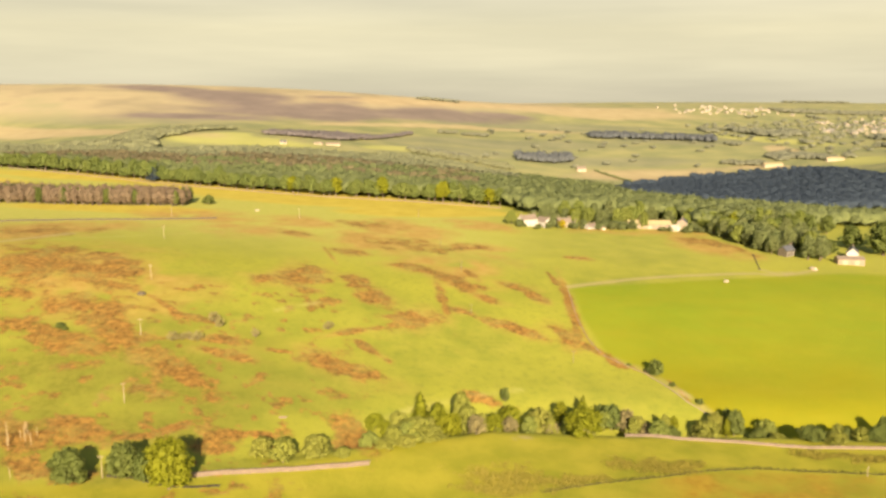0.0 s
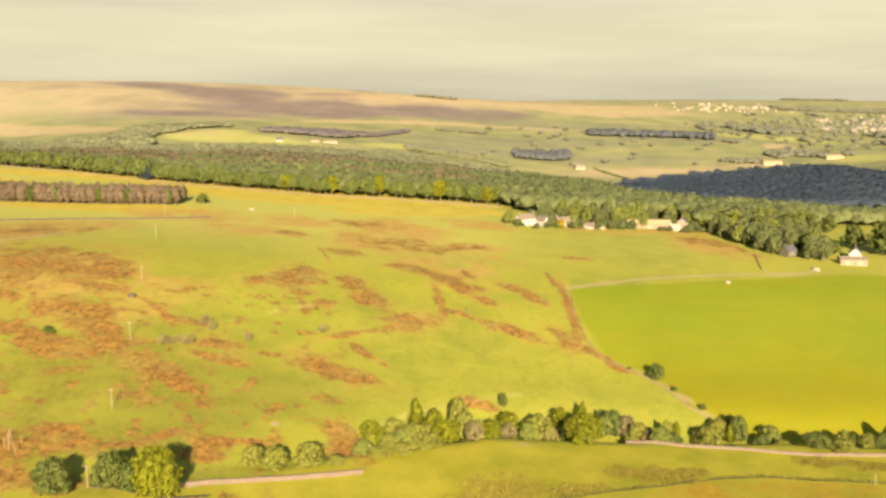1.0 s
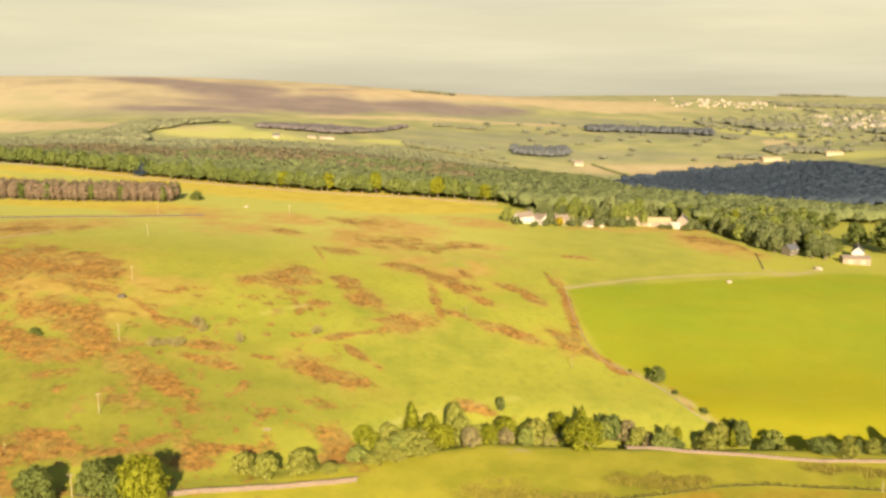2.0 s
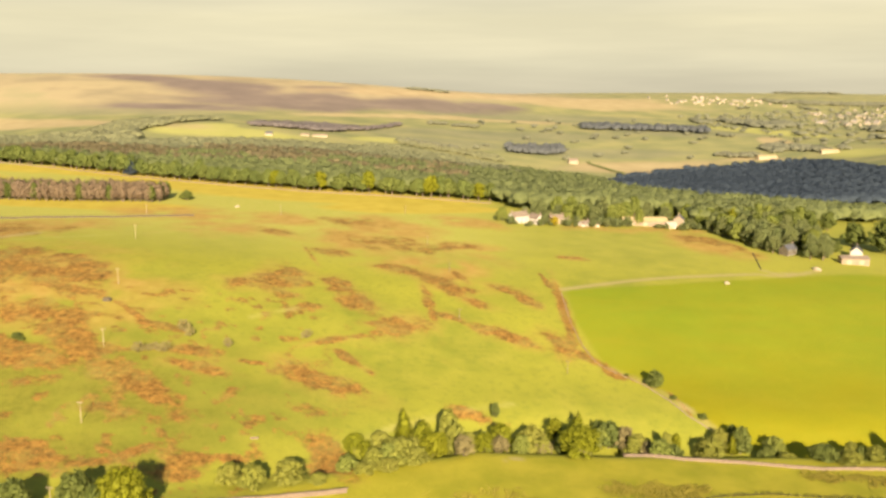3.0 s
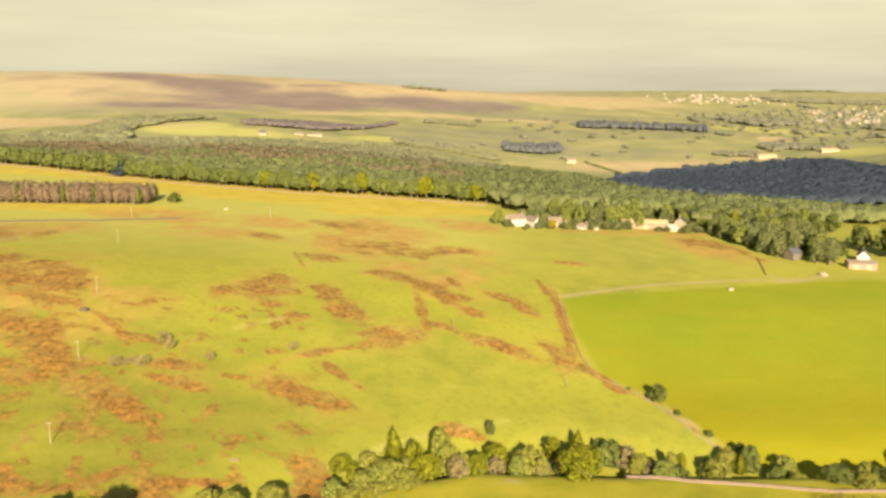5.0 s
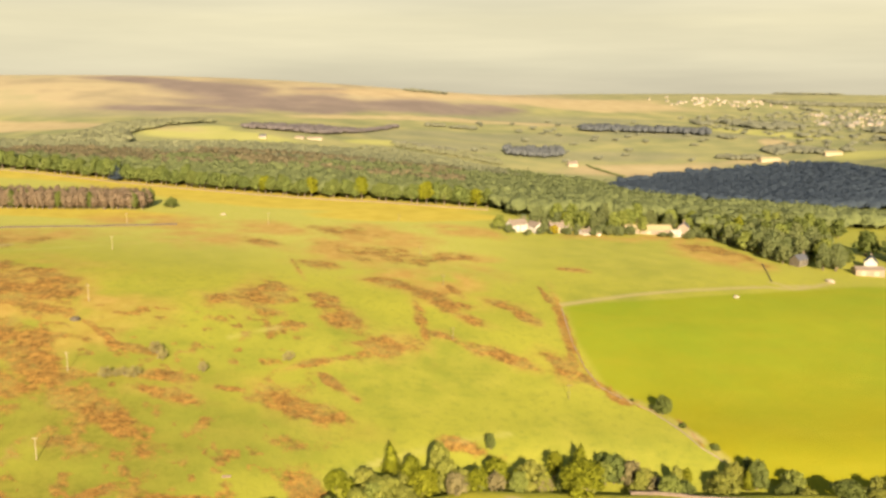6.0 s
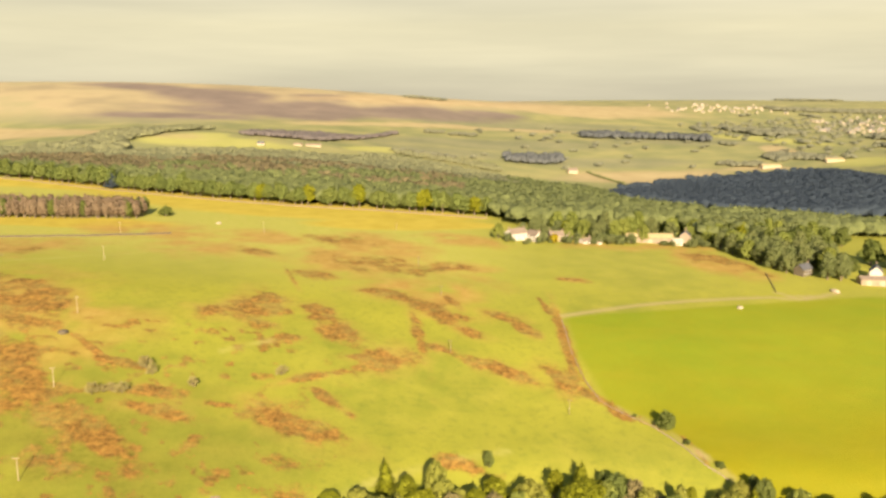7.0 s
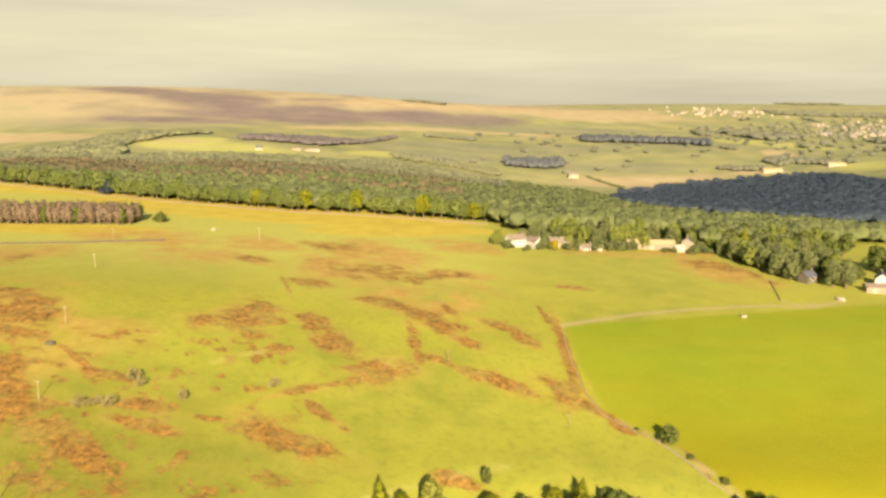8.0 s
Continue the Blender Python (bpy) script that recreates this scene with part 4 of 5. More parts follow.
# Trees about the farmhouses, nearest the pasture.
VILLAGE_TREES = [(106, 748, 13, 12), (128, 752, 14, 13), (142, 756, 13, 13), (160, 758, 15, 13), (200, 762, 14, 13), (214, 758, 12, 12), (94, 762, 15, 13), (110, 778, 16, 13), (136, 778, 15, 13), (168, 772, 15, 13), (188, 776, 15, 13), (206, 782, 15, 13), (78, 744, 11, 11), (58, 728, 12, 11), (97, 735, 10, 8), (112, 735, 14, 9), (135, 738, 14, 10), (150, 742, 16, 11), (160, 728, 8, 11), (172, 736, 15, 8), (88, 750, 15, 11),
                 (120, 765, 18, 12), (215, 738, 8, 9), (224, 760, 15, 10), (150, 780, 18, 12), (180, 790, 18, 12)]
LANE_WOOD = [(224, 740), (232, 694), (243, 655), (256, 664), (284, 652), (300, 676), (292, 722), (330, 790), (300, 800), (226, 790)]
LANE_TREES = [(228, 722, 15, 13), (231, 705, 16, 14), (236, 690, 16, 14), (242, 676, 17, 14), (244, 660, 16, 14), (250, 672, 19, 14), (240, 700, 17, 14), (258, 690, 19, 15),
              (270, 680, 19, 15), (249, 648, 14, 12), (271, 634, 19, 13), (279, 632, 20, 13), (284, 640, 17, 12), (266, 660, 19, 15), (282, 668, 19, 15)]
FAR_LANE_TREES = [(296, 655, 12, 13), (328, 690, 20, 20), (343, 666, 27, 29), (362, 700, 24, 22), (262, 715, 19, 15), (280, 720, 19, 15), (300, 740, 19, 15), (320, 752, 19, 15),
                  (344, 770, 17, 15), (250, 735, 17, 15), (270, 750, 19, 15), (240, 745, 17, 15)]
spread(build_tree("ash_tree", "green ash tree about the farmhouses", "village trees", M_WOOD, 12, 11, 16, count=2600, size=0.40), 12, 11, VILLAGE_TREES[::2])
spread(build_tree("sycamore_tree", "light green sycamore tree about the farmhouses", "village trees", M_LIGHT, 11, 12, 28, count=2600, size=0.40), 11, 12, VILLAGE_TREES[1::2])
spread(build_tree("elm_tree", "tall green tree along the lane", "lane trees", M_WOOD, 14, 12, 17, count=2800, size=0.44), 14, 12, LANE_TREES)
spread(build_tree("chestnut_tree", "dense green tree behind the farmhouse", "lane trees", M_DARK, 15, 13, 18, count=2800, size=0.44), 15, 13, FAR_LANE_TREES)
lx, ly = scattered(LANE_WOOD, 11.0, 57, 0.25)
maples = [(px, py, 14 + rng.random() * 5, 12 + rng.random() * 4) for px, py in zip(lx, ly)]
spread(build_tree("maple_tree", "rounded green tree in the lane-side wood", "lane trees", M_WOOD, 14, 13, 19, count=2200, size=0.48), 14, 13, [m for i, m in enumerate(maples) if i % 3])
spread(build_tree("lime_tree", "light green tree in the lane-side wood", "lane trees", M_LIGHT, 14, 12, 29, count=2200, size=0.48), 14, 12, maples[::3])
GARDEN_TREES = [(64, 714, 7, 8), (79, 712, 4, 6), (91, 717, 9, 7), (97, 716, 5, 6), (110, 716, 6, 6), (130, 720, 4, 8), (138, 728, 8, 9), (146, 730, 7, 10), (155, 732, 6, 9),
                (186, 728, 4, 9), (68, 716, 3, 5), (77, 708, 3, 6), (87, 712, 6, 5), (93, 724, 8, 6), (108, 722, 5, 7), (116, 716, 3, 5), (119, 728, 7, 8), (133, 722, 6, 9), (143, 723, 7, 10), (150, 722, 8, 9), (192, 728, 4, 8), (212, 736, 6, 9), (218, 728, 5, 10), (207, 728, 5, 9), (216, 732, 5, 7), (206, 724, 6, 11)]
spread(build_tree("garden_tree", "small green tree in a farmhouse garden", "village trees", M_WOOD, 7, 8, 24, count=1500, size=0.32), 7, 8, GARDEN_TREES)
spread(build_tree("golden_tree", "small golden yellow autumn tree beside a cottage", "village trees", M_GOLD, 7, 7, 25, count=700, size=0.30), 7, 7, [(99, 715, 8, 8)])
spread(build_tree("golden_lime_tree", "yellow-green autumn tree above the lane wood", "lane trees", M_LIME, 12, 7, 27, "tall", count=900, size=0.36), 12, 7,
       [(246, 730, 20, 8), (112, 742, 14, 9)])
spread(build_tree("yew_tree", "dark conical evergreen at the wood's edge", "wood edge trees", M_SHADESPRUCE, 14, 9, 26, "spire", count=1500, size=0.45), 14, 9, [(-314, 941, 18, 13)])

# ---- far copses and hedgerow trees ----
# Most of these take leaf colours with distance haze painted in.
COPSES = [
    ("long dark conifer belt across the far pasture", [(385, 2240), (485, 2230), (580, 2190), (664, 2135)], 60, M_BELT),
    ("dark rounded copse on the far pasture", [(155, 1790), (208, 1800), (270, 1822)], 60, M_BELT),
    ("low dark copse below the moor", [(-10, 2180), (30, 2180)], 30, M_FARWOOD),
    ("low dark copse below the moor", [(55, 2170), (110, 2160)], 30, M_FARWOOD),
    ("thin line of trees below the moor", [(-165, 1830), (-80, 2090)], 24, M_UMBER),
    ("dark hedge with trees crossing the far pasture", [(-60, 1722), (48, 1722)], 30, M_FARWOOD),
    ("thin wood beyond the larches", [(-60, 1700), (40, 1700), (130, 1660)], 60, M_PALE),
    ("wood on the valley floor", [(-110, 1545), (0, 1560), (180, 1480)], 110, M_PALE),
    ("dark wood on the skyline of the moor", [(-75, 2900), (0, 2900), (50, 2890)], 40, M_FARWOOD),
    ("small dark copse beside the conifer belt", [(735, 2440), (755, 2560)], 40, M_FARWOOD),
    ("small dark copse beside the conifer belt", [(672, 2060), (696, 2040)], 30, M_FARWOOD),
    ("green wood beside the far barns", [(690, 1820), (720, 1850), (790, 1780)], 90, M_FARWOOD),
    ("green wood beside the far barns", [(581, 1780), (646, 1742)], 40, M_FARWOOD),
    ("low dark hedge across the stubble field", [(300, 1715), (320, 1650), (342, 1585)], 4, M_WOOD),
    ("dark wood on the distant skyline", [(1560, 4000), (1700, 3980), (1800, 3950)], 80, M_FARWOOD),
    ("wood crossing the distant plain, paled by painted haze", [(1250, 3300), (1500, 3250), (1800, 3300)], 120, M_FARWOOD),
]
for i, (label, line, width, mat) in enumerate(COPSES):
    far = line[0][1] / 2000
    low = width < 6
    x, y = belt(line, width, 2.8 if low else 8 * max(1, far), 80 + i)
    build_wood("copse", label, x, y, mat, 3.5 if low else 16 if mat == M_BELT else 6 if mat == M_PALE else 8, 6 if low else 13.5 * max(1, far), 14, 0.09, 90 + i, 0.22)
# Spur flank wood, also in the leaves paled for haze.
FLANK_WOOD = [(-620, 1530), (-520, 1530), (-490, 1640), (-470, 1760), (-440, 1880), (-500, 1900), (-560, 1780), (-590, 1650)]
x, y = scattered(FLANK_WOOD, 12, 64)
build_wood("flank_wood", "green wood climbing the spur's flank, haze in its colour", x, y, M_PALE, 9, 20, 14, 0.09, 80, 0.15)
SPUR_PLANTATION = [(-345, 1692), (-300, 1692), (-240, 1692), (-195, 1728), (-165, 1830), (-150, 1915), (-230, 1895), (-310, 1820), (-350, 1750)]
x, y = scattered(SPUR_PLANTATION, 10, 60)
build_wood("spur_plantation", "purple-brown plantation behind the green spur", x, y, M_UMBER, 9, 20, 10, 0.08, 78, 0.16)
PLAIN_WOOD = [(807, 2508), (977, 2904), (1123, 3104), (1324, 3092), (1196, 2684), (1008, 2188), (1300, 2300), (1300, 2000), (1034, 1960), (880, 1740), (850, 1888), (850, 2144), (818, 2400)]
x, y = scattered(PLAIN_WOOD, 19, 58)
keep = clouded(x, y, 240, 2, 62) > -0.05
# The wood's pale grey is haze put into the leaf colour.
build_wood("plain_wood", "broad wood on the distant plain, haze in its colour", x[keep], y[keep], M_FARWOOD, 10, 26, 14, 0.10, 75, 0.2)


def build_hedgerows():
    """Single trees dotted over the far fields."""
    r = np.random.default_rng(5)
    x, y = scattered([(60, 1750), (700, 1700), (1250, 1800), (1700, 2600), (1900, 3400), (500, 2500), (100, 2300)], 50, 53)
    keep = r.random(len(x)) < np.where(x > 750, 0.9, 0.2)
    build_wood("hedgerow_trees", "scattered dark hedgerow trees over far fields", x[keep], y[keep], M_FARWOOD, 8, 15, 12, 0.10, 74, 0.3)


build_hedgerows()


# ---- dry stone walls ----
def build_wall(label, points, tall, thick, mat, seed, group="field walls"):
    """A wall of rough stones: a leaning body and a course of cope stones along a line on the ground."""
    r = np.random.default_rng(seed)
    x, y, a = along(points, 1.1)
    z = height(x, y)
    ob = thing("dry_stone_wall", Matrix.Translation((x[0], y[0], z[0])), label, "wall", group)
    nx, ny = -np.sin(a), np.cos(a)
    prof = [(-0.5, -0.6), (-0.42, 0.45), (-0.32, 0.92), (0.32, 0.92), (0.42, 0.45), (0.5, -0.6)]
    n = len(x)
    verts = np.zeros((n, len(prof), 3))
    for k, (u, w) in enumerate(prof):
        off = thick * u + r.normal(size=n) * 0.05
        verts[:, k] = np.stack([x + nx * off, y + ny * off, z + w * tall * (1 + r.normal(size=n) * 0.04)], 1)
    i, k = np.meshgrid(np.arange(n - 1), np.arange(len(prof) - 1), indexing="ij")
    c = (i * len(prof) + k).ravel()
    faces = np.stack([c, c + 1, c + len(prof) + 1, c + len(prof)], 1)
    base = np.array([x[0], y[0], z[0]])
    part("wall_body", mesh_of("wall_body", verts.reshape(-1, 3) - base, faces, mat), ob)
    pieces = []
    cube = np.array([(sx, sy, sz) for sx in (-0.5, 0.5) for sy in (-0.5, 0.5) for sz in (-0.5, 0.5)])
    quads = np.array([(0, 1, 3, 2), (4, 6, 7, 5), (0, 4, 5, 1), (2, 3, 7, 6), (0, 2, 6, 4), (1, 5, 7, 3)])
    for j in range(n):
        s = cube * (1.0, thick * 0.8, tall * 0.22) * (0.75 + 0.4 * r.random(3)) + r.normal(size=(8, 3)) * 0.04
        ca, sa = math.cos(a[j]), math.sin(a[j])
        pieces.append((np.stack([s[:, 0] * ca - s[:, 1] * sa + x[j], s[:, 0] * sa + s[:, 1] * ca + y[j], s[:, 2] + z[j] + tall * 0.98], 1) - base, quads))
    v, f = merged(pieces)
    tagged(part("cope_stones", mesh_of("cope_stones", v, f, mat), ob), kind="stuff")


build_wall("pale pinkish dry stone wall along the valley road", [(-93, 296), (-80, 300), (-56, 306), (-28, 314)], 1.6, 0.8, M_STONE, 1)
build_wall("pale dry stone wall along the near pasture's rim", [(79, 357), (101, 352), (124, 350), (154, 346), (187, 347), (240, 350)], 1.15, 0.7, M_STONE, 2)
build_wall("old stone wall between bracken and green pasture", [(78, 530), (77, 489), (79, 460), (83, 442), (92, 432), (102, 423), (111, 407), (116, 395), (123, 387)], 0.3, 0.6, M_BROWN, 4)
build_wall("dark stone wall below the larch plantation", [(-340, 615), (-286, 646), (-233, 665), (-181, 690)], 1.2, 0.7, M_GREYSTONE, 6)
build_wall("low stone wall in front of the wood", [(-500, 1004), (-401, 966), (-224, 888), (-121, 856), (-42, 847), (56, 826)], 0.9, 0.6, M_STONE, 7)
build_wall("dark stone wall between pasture and farm track", [(233, 643), (228, 622), (221, 594)], 0.5, 0.5, M_GREYSTONE, 8)
# The ditch's dark shading, put in as a very low black wall.
build_wall("low black wall standing in for shading along the near ditch", [(37, 300), (50, 305), (63, 309), (84, 315), (105, 322), (125, 325), (170, 321), (195, 324)], 0.16, 0.45, M_SHADESTONE, 9)

# Added wall: its black draws the shaded band under the rim.
build_wall("low black wall standing in for the near rim's shade", [(-121, 293), (-112, 293), (-104, 291), (-97, 289), (-89, 290), (-80, 292)], 0.6, 0.6, M_SHADESTONE, 10)


# ---- utility poles ----
def build_pole(tall=8.6, timber=None, label="weathered wooden utility pole with a cross-arm"):
    timber = timber or M_POLE
    ob = thing("utility_pole", Matrix(), label, "utility pole", "pole line over the pasture")
    v, f = tube([(0, 0, -0.5), (0, 0, tall * 0.5), (0, 0, tall)], [0.17, 0.145, 0.11], 10)
    part("shaft", mesh_of("shaft", v, f, timber, None, True), ob)
    part("cross_arm", finish("cross_arm", box(2.4, 0.16, 0.2, 0, -0.16, tall - 0.35, 0.015), timber), ob)
    for x in (-1.05, 0.0, 1.05):
        v, f = tube([(x, -0.16, tall - 0.16), (x, -0.16, tall - 0.05), (x, -0.16, tall + 0.02), (x, -0.16, tall + 0.12)], [0.05, 0.1, 0.07, 0.03], 8)
        part("insulator", mesh_of("insulator", v, f, M_CERAMIC, None, True), ob, "brown glazed insulator")
    part("danger_plate", finish("danger_plate", box(0.22, 0.02, 0.3, 0, -0.16, 2.6), M_SHED), ob, "small pale metal plate")
    return ob


pole = build_pole()
old_pole = build_pole(6.6, M_OLDPOLE, "thin dark wooden pole on the upper pasture")
POLES = [(-133, 346), (-147, 409), (-164, 478), (-189, 581), (-214, 680), (-118, 708), (-2, 623), (-21, 742), (12, 557), (16, 479), (67, 430), (-122, 292)]
for i, (px, py) in enumerate(POLES):
    if 0 < i < 6 or i == 11:
        copy_thing(pole, standing(px, py, 0.12 * math.sin(i * 2.3)))
    elif i > 6:
        copy_thing(old_pole, standing(px, py, 0.12 * math.sin(i * 2.3)))
old_pole.matrix_basis = standing(*POLES[6])
pole.matrix_basis = standing(*POLES[0])


# ---- houses ----
def build_house(name, label, x, y, turn, long, deep, eaves, rise, walls, roof, windows=3, storeys=2, chimneys=1, door=True, group="farmhouses"):
    """A gabled house: walls, two roof slopes, chimneys, windows with frames and panes, a door. Its front looks along -y before the turn."""
    ob = thing(name, Matrix.Translation((x, y, z_at(x, y) - 0.3)) @ pose(0, 0, 0, 0, 0, turn), label, "house", group)
    bm = bmesh.new()
    l, d = long / 2, deep / 2
    ring = [(-l, -d), (l, -d), (l, d), (-l, d)]
    low, up = [bm.verts.new((a, b, -1.5)) for a, b in ring], [bm.verts.new((a, b, eaves)) for a, b in ring]
    apex = [bm.verts.new((-l, 0, eaves + rise)), bm.verts.new((l, 0, eaves + rise))]
    bm.faces.new((low[0], low[1], up[1], up[0]))
    bm.faces.new((low[2], low[3], up[3], up[2]))
    bm.faces.new((low[1], low[2], up[2], apex[1], up[1]))
    bm.faces.new((low[3], low[0], up[0], apex[0], up[3]))
    bm.faces.new((up[0], up[1], apex[1], apex[0]))
    bm.faces.new((up[2], up[3], apex[0], apex[1]))
    part("wall", finish("wall", bm, walls), ob)
    slope = math.atan2(rise, d)
    run = math.hypot(rise, d) + 0.45
    slabs = []
    for s in (-1, 1):
        bm = bmesh.new()
        m = Matrix.Translation((0, 0, eaves + rise + 0.06)) @ Matrix.Rotation(-s * slope, 4, "X") @ Matrix.Translation((0, s * run / 2, 0.06))
        bmesh.ops.create_cube(bm, size=1, matrix=m @ Matrix.Diagonal((long + 0.5, run, 0.16, 1)))
        slabs.append(bm)
    slabs.append(box(long + 0.5, 0.3, 0.16, 0, 0, eaves + rise + 0.12, 0.03))
    top = part("roof", finish("roof", joined(*slabs), roof), ob)
    for k in range(chimneys):
        cx = (-1) ** k * (l - 0.6)
        stack = joined(box(0.9, 0.6, 1.9, cx, 0, eaves + rise - 0.6, 0.03), box(1.05, 0.75, 0.15, cx, 0, eaves + rise + 1.3, 0.02), box(0.24, 0.24, 0.45, cx - 0.22, 0, eaves + rise + 1.45, 0.04),
                       box(0.24, 0.24, 0.45, cx + 0.22, 0, eaves + rise + 1.45, 0.04))
        part("chimney", finish("chimney", stack, M_BROWN), top)
    for side in (-1, 1):
        for s in range(storeys):
            for k in range(windows):
                wx = (k + 0.5) / windows * (long - 1.2) - (long - 1.2) / 2
                wz = 0.95 + s * 2.5
                if door and side == -1 and s == 0 and k == windows // 2:
                    leaf = part("door", finish("door", box(0.95, 0.10, 2.0, wx, side * d, 0.3, 0.01), M_DOOR), ob, "dark green door")
                    part("door_frame", finish("door_frame", joined(box(0.1, 0.2, 2.1, wx - 0.53, side * d, 0.3), box(0.1, 0.2, 2.1, wx + 0.53, side * d, 0.3), box(1.16, 0.2, 0.12, wx, side * d, 2.4)), M_FRAME), leaf)
                    continue
                win = part("window", finish("window", joined(box(0.09, 0.16, 1.2, wx - 0.5, side * d, wz), box(0.09, 0.16, 1.2, wx + 0.5, side * d, wz), box(1.09, 0.16, 0.09, wx, side * d, wz - 0.09),
                                                             box(1.09, 0.16, 0.09, wx, side * d, wz + 1.2), box(0.05, 0.13, 1.2, wx, side * d, wz)), M_FRAME), ob, "white painted window frame")
                part("pane", finish("pane", box(0.95, 0.07, 1.2, wx, side * d, wz), M_GLASS), win, "dark reflecting glass")
                part("sill", finish("sill", box(1.3, 0.3, 0.08, wx, side * (d + 0.06), wz - 0.18, 0.01), M_CREAM), win)
    return ob


def build_barn(name, label, x, y, turn, long, deep, eaves, rise, walls, roof, doors=2):
    """A farm building with wide doorways in its long front."""
    ob = build_house(name, label, x, y, turn, long, deep, eaves, rise, walls, roof, 0, 0, 0, False, "farm buildings")
    tagged(ob, category="barn")
    for k in range(doors):
        dx = (k + 0.5) / doors * (long - 2) - (long - 2) / 2
        part("barn_door", finish("barn_door", box(min(3.2, long / doors * 0.6), 0.14, eaves * 0.72, dx, -deep / 2, 0.3, 0.02), M_CREAM), ob, "pale boarded doors")
    return ob


build_house("farmhouse", "white farmhouse with a grey stone roof", 71, 724, 32, 15, 8.5, 5.6, 3.4, M_WHITE, M_TILE, 3, 2, 2)
build_house("cottage", "white cottage with a stone flag roof", 85, 723, -58, 12, 8, 5.0, 3.2, M_WHITE, M_TILE, 3, 2, 1)
build_house("cottage", "cream stone cottage half hidden by trees", 102, 727, 10, 11, 7, 4.8, 2.8, M_CREAM, M_TILE, 3, 2, 2)
build_house("bungalow", "low pale stone house at the pasture's edge", 124, 722, 28, 8, 6.0, 2.4, 2.0, M_WHITE, M_TILE, 4, 1, 1)
build_barn("long_barn", "long pale stone barn beside the village", 177, 740, -3, 36, 10, 4.4, 2.8, M_BROWN, M_STRAW, 3)
build_house("stone_house", "tall brown stone house with cream gable", 208, 748, 70, 10, 8, 6.0, 3.2, M_BROWN, M_SLATE, 3, 2, 2)
build_barn("white_shed", "small white shed beside the long barn", 197, 733, 14, 8, 6, 3.6, 1.8, M_WHITE, M_SHED, 1)
build_house("cottage", "pale cottage behind the golden tree", 111, 737, -35, 9, 7, 4.6, 2.8, M_CREAM, M_TILE, 2, 2, 1)
build_barn("low_shed", "low whitewashed shed by the garden wall", 133, 721, -12, 6, 4, 2.2, 1.2, M_WHITE, M_TILE, 1)
build_house("lane_house", "grey stone house with blue slate roof", 259, 645, 35, 11, 7, 5.0, 3.0, M_GREYSTONE, M_SLATE, 3, 2, 1)
build_house("white_house", "white gabled farmhouse behind the barn", 309, 645, 65, 11, 8, 5.6, 3.6, M_WHITE, M_SLATE, 3, 2, 1)
build_barn("stone_barn", "pale pinkish stone barn with wide doors", 298, 626, -4, 19, 8, 4.4, 1.6, M_BROWN, M_TILE, 2)
build_barn("hill_farm", "long pale farm building below the spur", -203, 1612, 8, 26, 9, 3.2, 2, M_CREAM, M_TILE, 3)
build_house("hill_farmhouse", "far white farmhouse among trees", -285, 1560, 8, 12, 8, 4, 3, M_CREAM, M_SLATE, 3, 2, 1)
build_barn("hill_shed", "small pale shed beside the hill farm", -228, 1602, -14, 16, 8, 3.0, 1.8, M_CREAM, M_TILE, 2)
build_house("far_farmhouse", "far cream farmhouse by a stubble field", 270, 1700, 10, 18, 10, 6, 4, M_CREAM, M_TILE, 3, 2, 1)
build_barn("far_barn", "large pale barn beyond the dark wood", 775, 1725, 0, 34, 12, 4.6, 2.8, M_CREAM, M_STRAW, 3)
build_barn("far_barn", "large pale barn beyond the dark wood", 648, 1712, 12, 40, 12, 4.5, 2.8, M_CREAM, M_STRAW, 4)


# ---- the distant town ----
def build_town():
    first = build_house("town_house", "cream house of the distant town", 1000, 3400, 0, 20, 11, 7, 5, M_CREAM, M_HAZE, 1, 2, 1, False, "distant town")
    second = build_house("town_house", "small cream house of the distant town", 1030, 3400, 0, 22, 12, 8, 5, M_CREAM, M_HAZE, 1, 2, 1, False, "distant town")
    r = np.random.default_rng(17)
    streets = [([(840, 3150), (1003, 3260), (1141, 3300), (1311, 3340)], 60), ([(1204, 2740), (1431, 2850), (1572, 2900)], 44), ([(1060, 2390), (1176, 2412), (1330, 2480)], 30), ([(1071, 2368), (1266, 2568)], 12)]
    for line, count in streets:
        for k in range(count):
            t = (k + r.random()) / count * (len(line) - 1)
            i = min(int(t), len(line) - 2)
            hx = line[i][0] + (line[i + 1][0] - line[i][0]) * (t - i) + r.normal() * 26
            hy = line[i][1] + (line[i + 1][1] - line[i][1]) * (t - i) + r.normal() * 80
            copy_thing(first if r.random() < 0.6 else second, Matrix.Translation((hx, hy, z_at(hx, hy) - 0.3)) @ pose(0, 0, 0, 0, 0, r.random() * 180) @ Matrix.Scale(0.40 + 0.30 * r.random(), 4))
    for ob in (first, second):
        ob.matrix_basis = ob.matrix_basis @ Matrix.Scale(0.65, 4)


build_town()


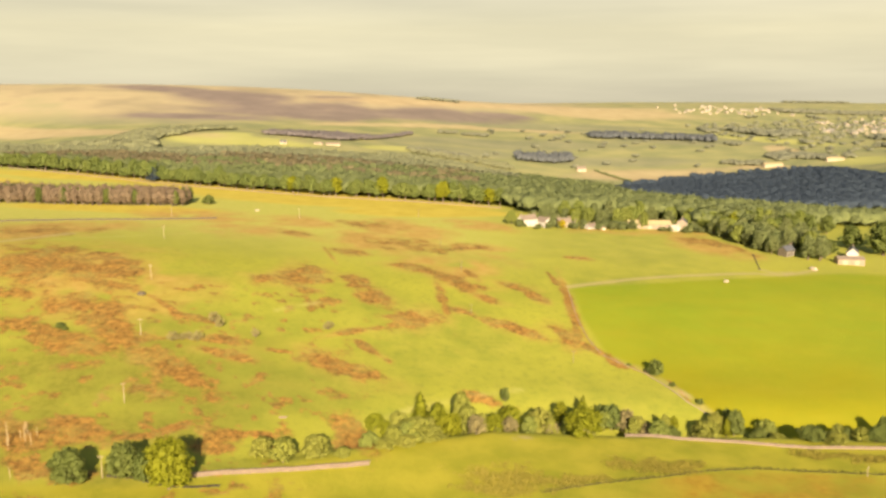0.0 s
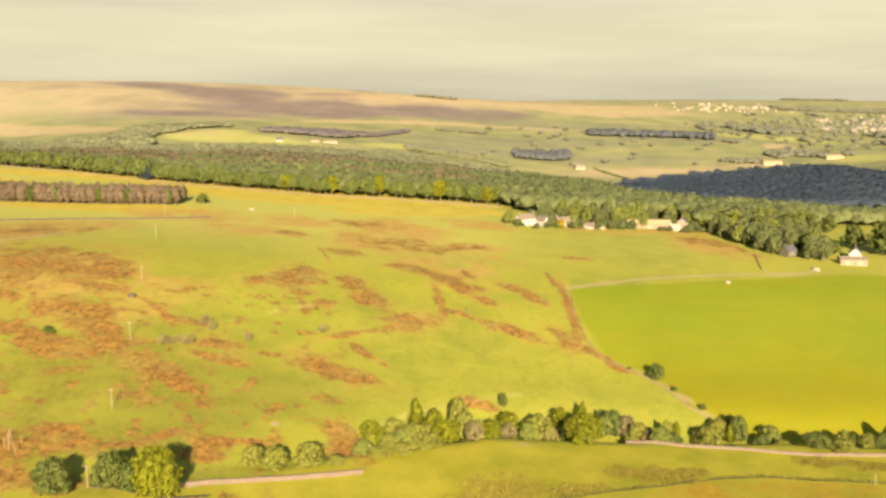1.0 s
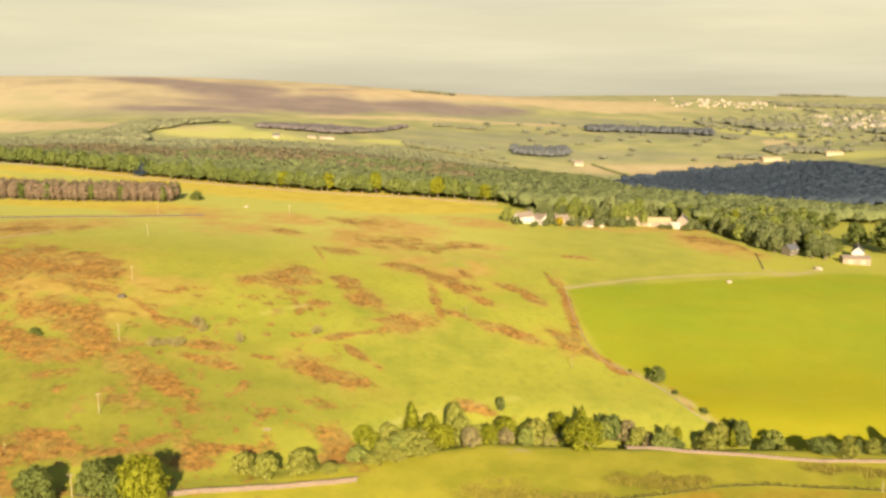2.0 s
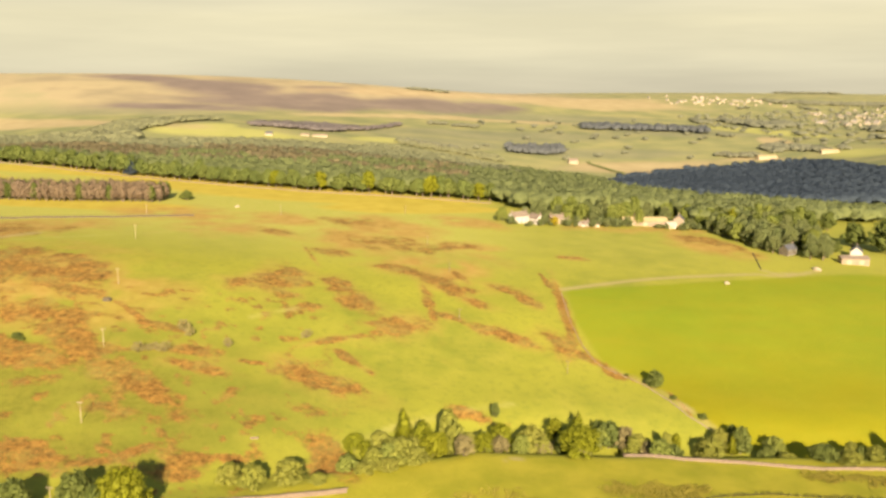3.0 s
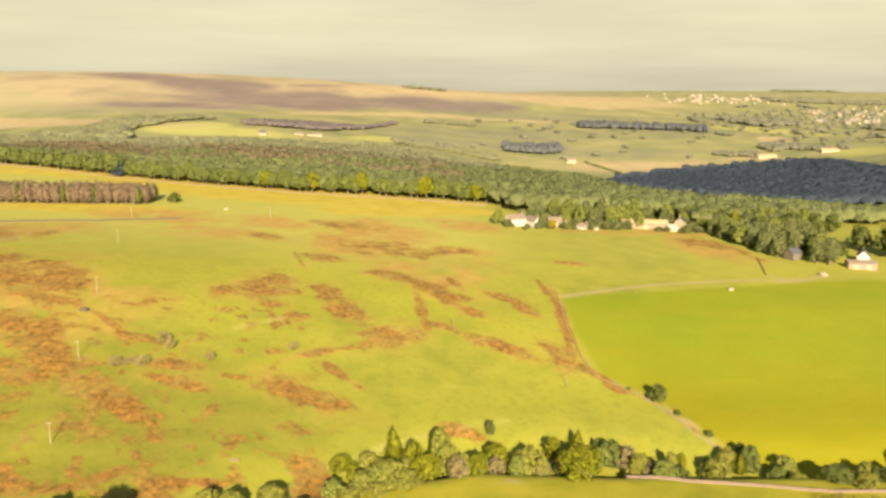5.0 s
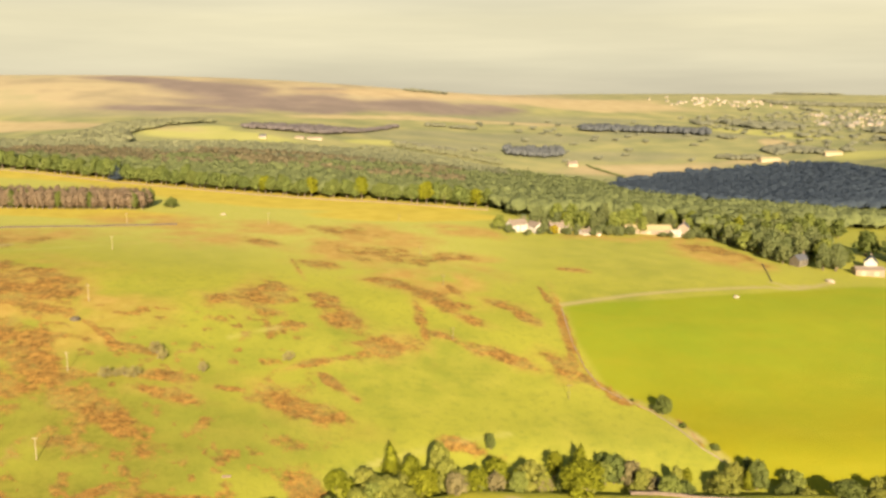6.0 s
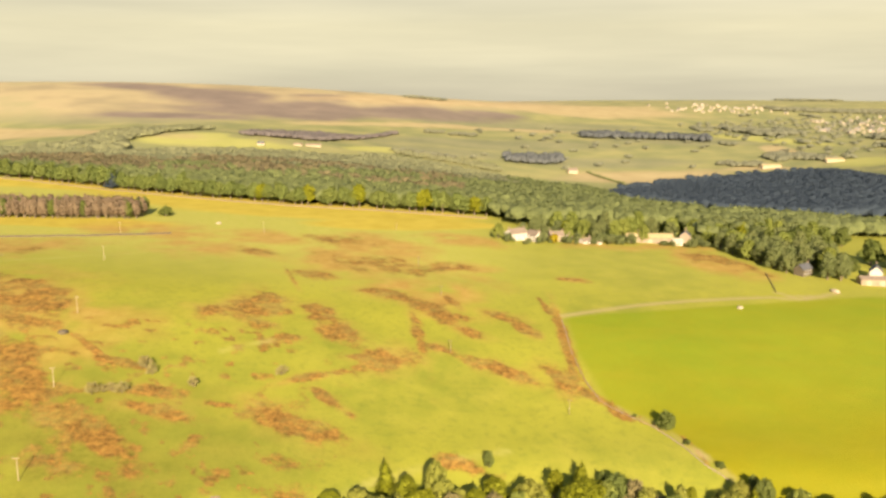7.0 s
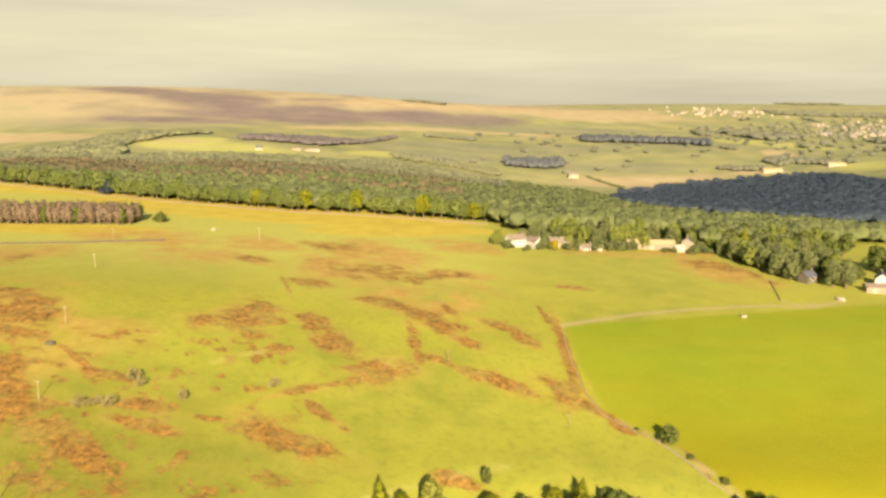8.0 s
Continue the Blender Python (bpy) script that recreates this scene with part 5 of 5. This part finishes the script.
# ---- bracken, rushes and stones ----
def build_tufts(name, label, category, x, y, mat, tall, wide, blades, seed):
    """Low clumps, each of a few leaning blades, as one mesh."""
    r = np.random.default_rng(seed)
    n = len(x)
    z = height(x, y)
    a = r.random((n, blades)) * 6.28
    lean = wide * (0.35 + 0.5 * r.random((n, blades)))
    h = tall * (0.6 + 0.7 * r.random((n, blades)))
    cx, cy, cz = x[:, None], y[:, None], z[:, None]
    tip = np.stack([cx + np.cos(a) * lean, cy + np.sin(a) * lean, cz + h * 0.75], -1)
    mid = np.stack([cx + np.cos(a) * lean * 0.45, cy + np.sin(a) * lean * 0.45, cz + h], -1)
    side = np.stack([-np.sin(a), np.cos(a), 0 * a], -1) * (wide * 0.28)
    root = np.stack([cx + 0 * a, cy + 0 * a, cz - 0.1 + 0 * a], -1)
    verts = np.stack([root, mid + side, tip, mid - side], 2).reshape(-1, 3)
    faces = np.arange(n * blades * 4).reshape(-1, 4)
    tint = np.repeat(np.clip(r.random(n)[:, None] * 0.7 + r.random((n, blades)) * 0.4, 0, 1).ravel(), 4)
    ob = new(name, mesh_of(name, verts, faces, mat, {"tint": tint}))
    return tagged(ob, label, category, kind="stuff")


def build_undergrowth():
    r = np.random.default_rng(23)
    x, y = r.uniform(-330, 240, 330000), r.uniform(270, 640, 330000)
    keep = (r.random(len(x)) < (bracken_at(x, y) ** 2) * np.clip((520 - y) / 170, 0, 1) * 0.8) & (np.abs(x) < y * 0.62)
    build_tufts("dead_bracken", "orange-brown dead bracken on the hillside", "bracken", x[keep], y[keep], M_FERN, 0.36, 0.7, 3, 31)
    x, y = r.uniform(-10, 200, 42000), r.uniform(285, 345, 42000)
    keep = r.random(len(x)) < patches(x, y, RUSHES, 0.6, 7, 0.9, 45) * 0.9
    build_tufts("rush_tussocks", "brown rush tussocks on the near pasture", "rushes", x[keep], y[keep], M_RUSH, 0.65, 0.42, 5, 32)


build_undergrowth()


def build_verges():
    """Rank growth along the ditch wall and along the old pasture wall."""
    r = np.random.default_rng(29)
    for name, label, category, line, mat, tall, spread_m in (
            ("ditch_grass", "dark rank grass along the ditch wall", "grass", [(37, 300), (50, 305), (63, 309), (84, 315), (105, 322), (125, 325), (170, 321), (195, 324)], M_RANK, 0.7, 0.7),
            ("wall_bracken", "dead bracken along the old pasture wall", "bracken", [(76, 545), (76, 500), (78, 462), (83, 443), (92, 432), (103, 422)], M_FERN, 0.6, 1.3)):
        x, y, a = along(line, 0.3)
        keep = r.random(len(x)) < 0.75 + 0.6 * clouded(x, y, 6, 2, 33)
        x, y = x[keep], y[keep]
        build_tufts(name, label, category, x + r.normal(size=len(x)) * spread_m, y + r.normal(size=len(x)) * spread_m, mat, tall, 0.6, 4, 34)


build_verges()


def build_sapling():
    """A leafless young birch: a thin stem with rising twigs."""
    ob = thing("birch_sapling", Matrix(), "thin bare birch sapling among dead bracken", "sapling", "bare saplings")
    r = np.random.default_rng(35)
    v, f = tube([(0, 0, -0.2), (0.08, 0, 1.6), (0.02, 0.1, 3.2), (0.1, 0.05, 4.6)], [0.07, 0.055, 0.04, 0.01], 6)
    part("stem", mesh_of("stem", v, f, M_PALEBARK, None, True), ob)
    twigs = []
    for k in range(16):
        low, a = 0.9 + k * 0.2, k * 2.4
        reach = 0.75 - 0.03 * k
        twigs.append(tube([(0.05, 0.03, low), (math.cos(a) * reach * 0.6, math.sin(a) * reach * 0.6, low + 0.6), (math.cos(a) * reach, math.sin(a) * reach, low + 1.2 + 0.2 * r.random())], [0.03, 0.022, 0.008], 4))
    v, f = merged(twigs)
    part("twigs", mesh_of("twigs", v, f, M_PALEBARK, None, True), ob, "pale tan twigs")
    return ob


sapling = build_sapling()
r = np.random.default_rng(36)
for i in range(15):
    px, py = -160 + r.normal() * 4.0, 312 + r.normal() * 5
    copy_thing(sapling, standing(px, py, i * 1.7, (1, 1, 0.8 + 0.5 * r.random())))
sapling.matrix_basis = standing(-153, 288)


def build_boulder(x, y, size, label, seed):
    bm = bmesh.new()
    bmesh.ops.create_icosphere(bm, subdivisions=3, radius=1)
    for v in bm.verts:
        v.co *= 1 + 0.28 * noise.noise(v.co * 1.7 + Vector((seed, 0, 0)))
        v.co = Vector((v.co.x * size, v.co.y * size * 0.7, v.co.z * size * 0.45))
    ob = new("boulder", finish("boulder", bm, M_GREYSTONE if seed == 3 else M_CREAM))
    ob.matrix_basis = standing(x, y, seed, (1, 1, 1), -size * 0.15)
    tagged(ob, label, "boulder", "pasture stones")


build_boulder(187, 561, 2.3, "pale bare boulder in the green pasture", 1)
build_boulder(261, 601, 3.4, "pale heap of stone beside the track", 2)
build_boulder(-162, 456, 2.7, "grey rock at the end of a bracken bank", 3)
build_boulder(-160, 743, 2.4, "low pale stone heap by the yellow field", 4)


# ---- trough and marker post ----
def build_trough(x, y, turn):
    ob = thing("water_trough", standing(x, y, turn, (1, 1, 1), 0.02), "pale stone water trough on the open pasture", "trough")
    part("base", finish("base", box(3.2, 0.9, 0.08, 0, 0, 0.10, 0.02), M_STONE), ob)
    for name, w, d, px, py in (("long_side", 3.2, 0.06, 0, -0.42), ("long_side", 3.2, 0.06, 0, 0.42), ("end_plate", 0.06, 0.78, -1.57, 0), ("end_plate", 0.06, 0.78, 1.57, 0)):
        part(name, finish(name, box(w, d, 0.5, px, py, 0.18, 0.01), M_STONE), ob)
    for px in (-1.2, 1.2):
        part("foot", finish("foot", box(0.2, 0.8, 0.12, px, 0, 0.0, 0.01), M_STONE), ob)


build_trough(-67, 346, 0.1)
post = thing("marker_post", standing(166, 319), "pale plain wooden post beside the ditch wall", "post")
v, f = tube([(0, 0, -0.4), (0, 0, 2.4), (0, 0, 4.4), (0, 0, 4.5)], [0.16, 0.15, 0.14, 0.05], 8)
part("shaft", mesh_of("shaft", v, f, M_POLE, None, True), post)
part("cap", finish("cap", box(0.34, 0.34, 0.06, 0, 0, 4.46, 0.01), M_POLE), post)
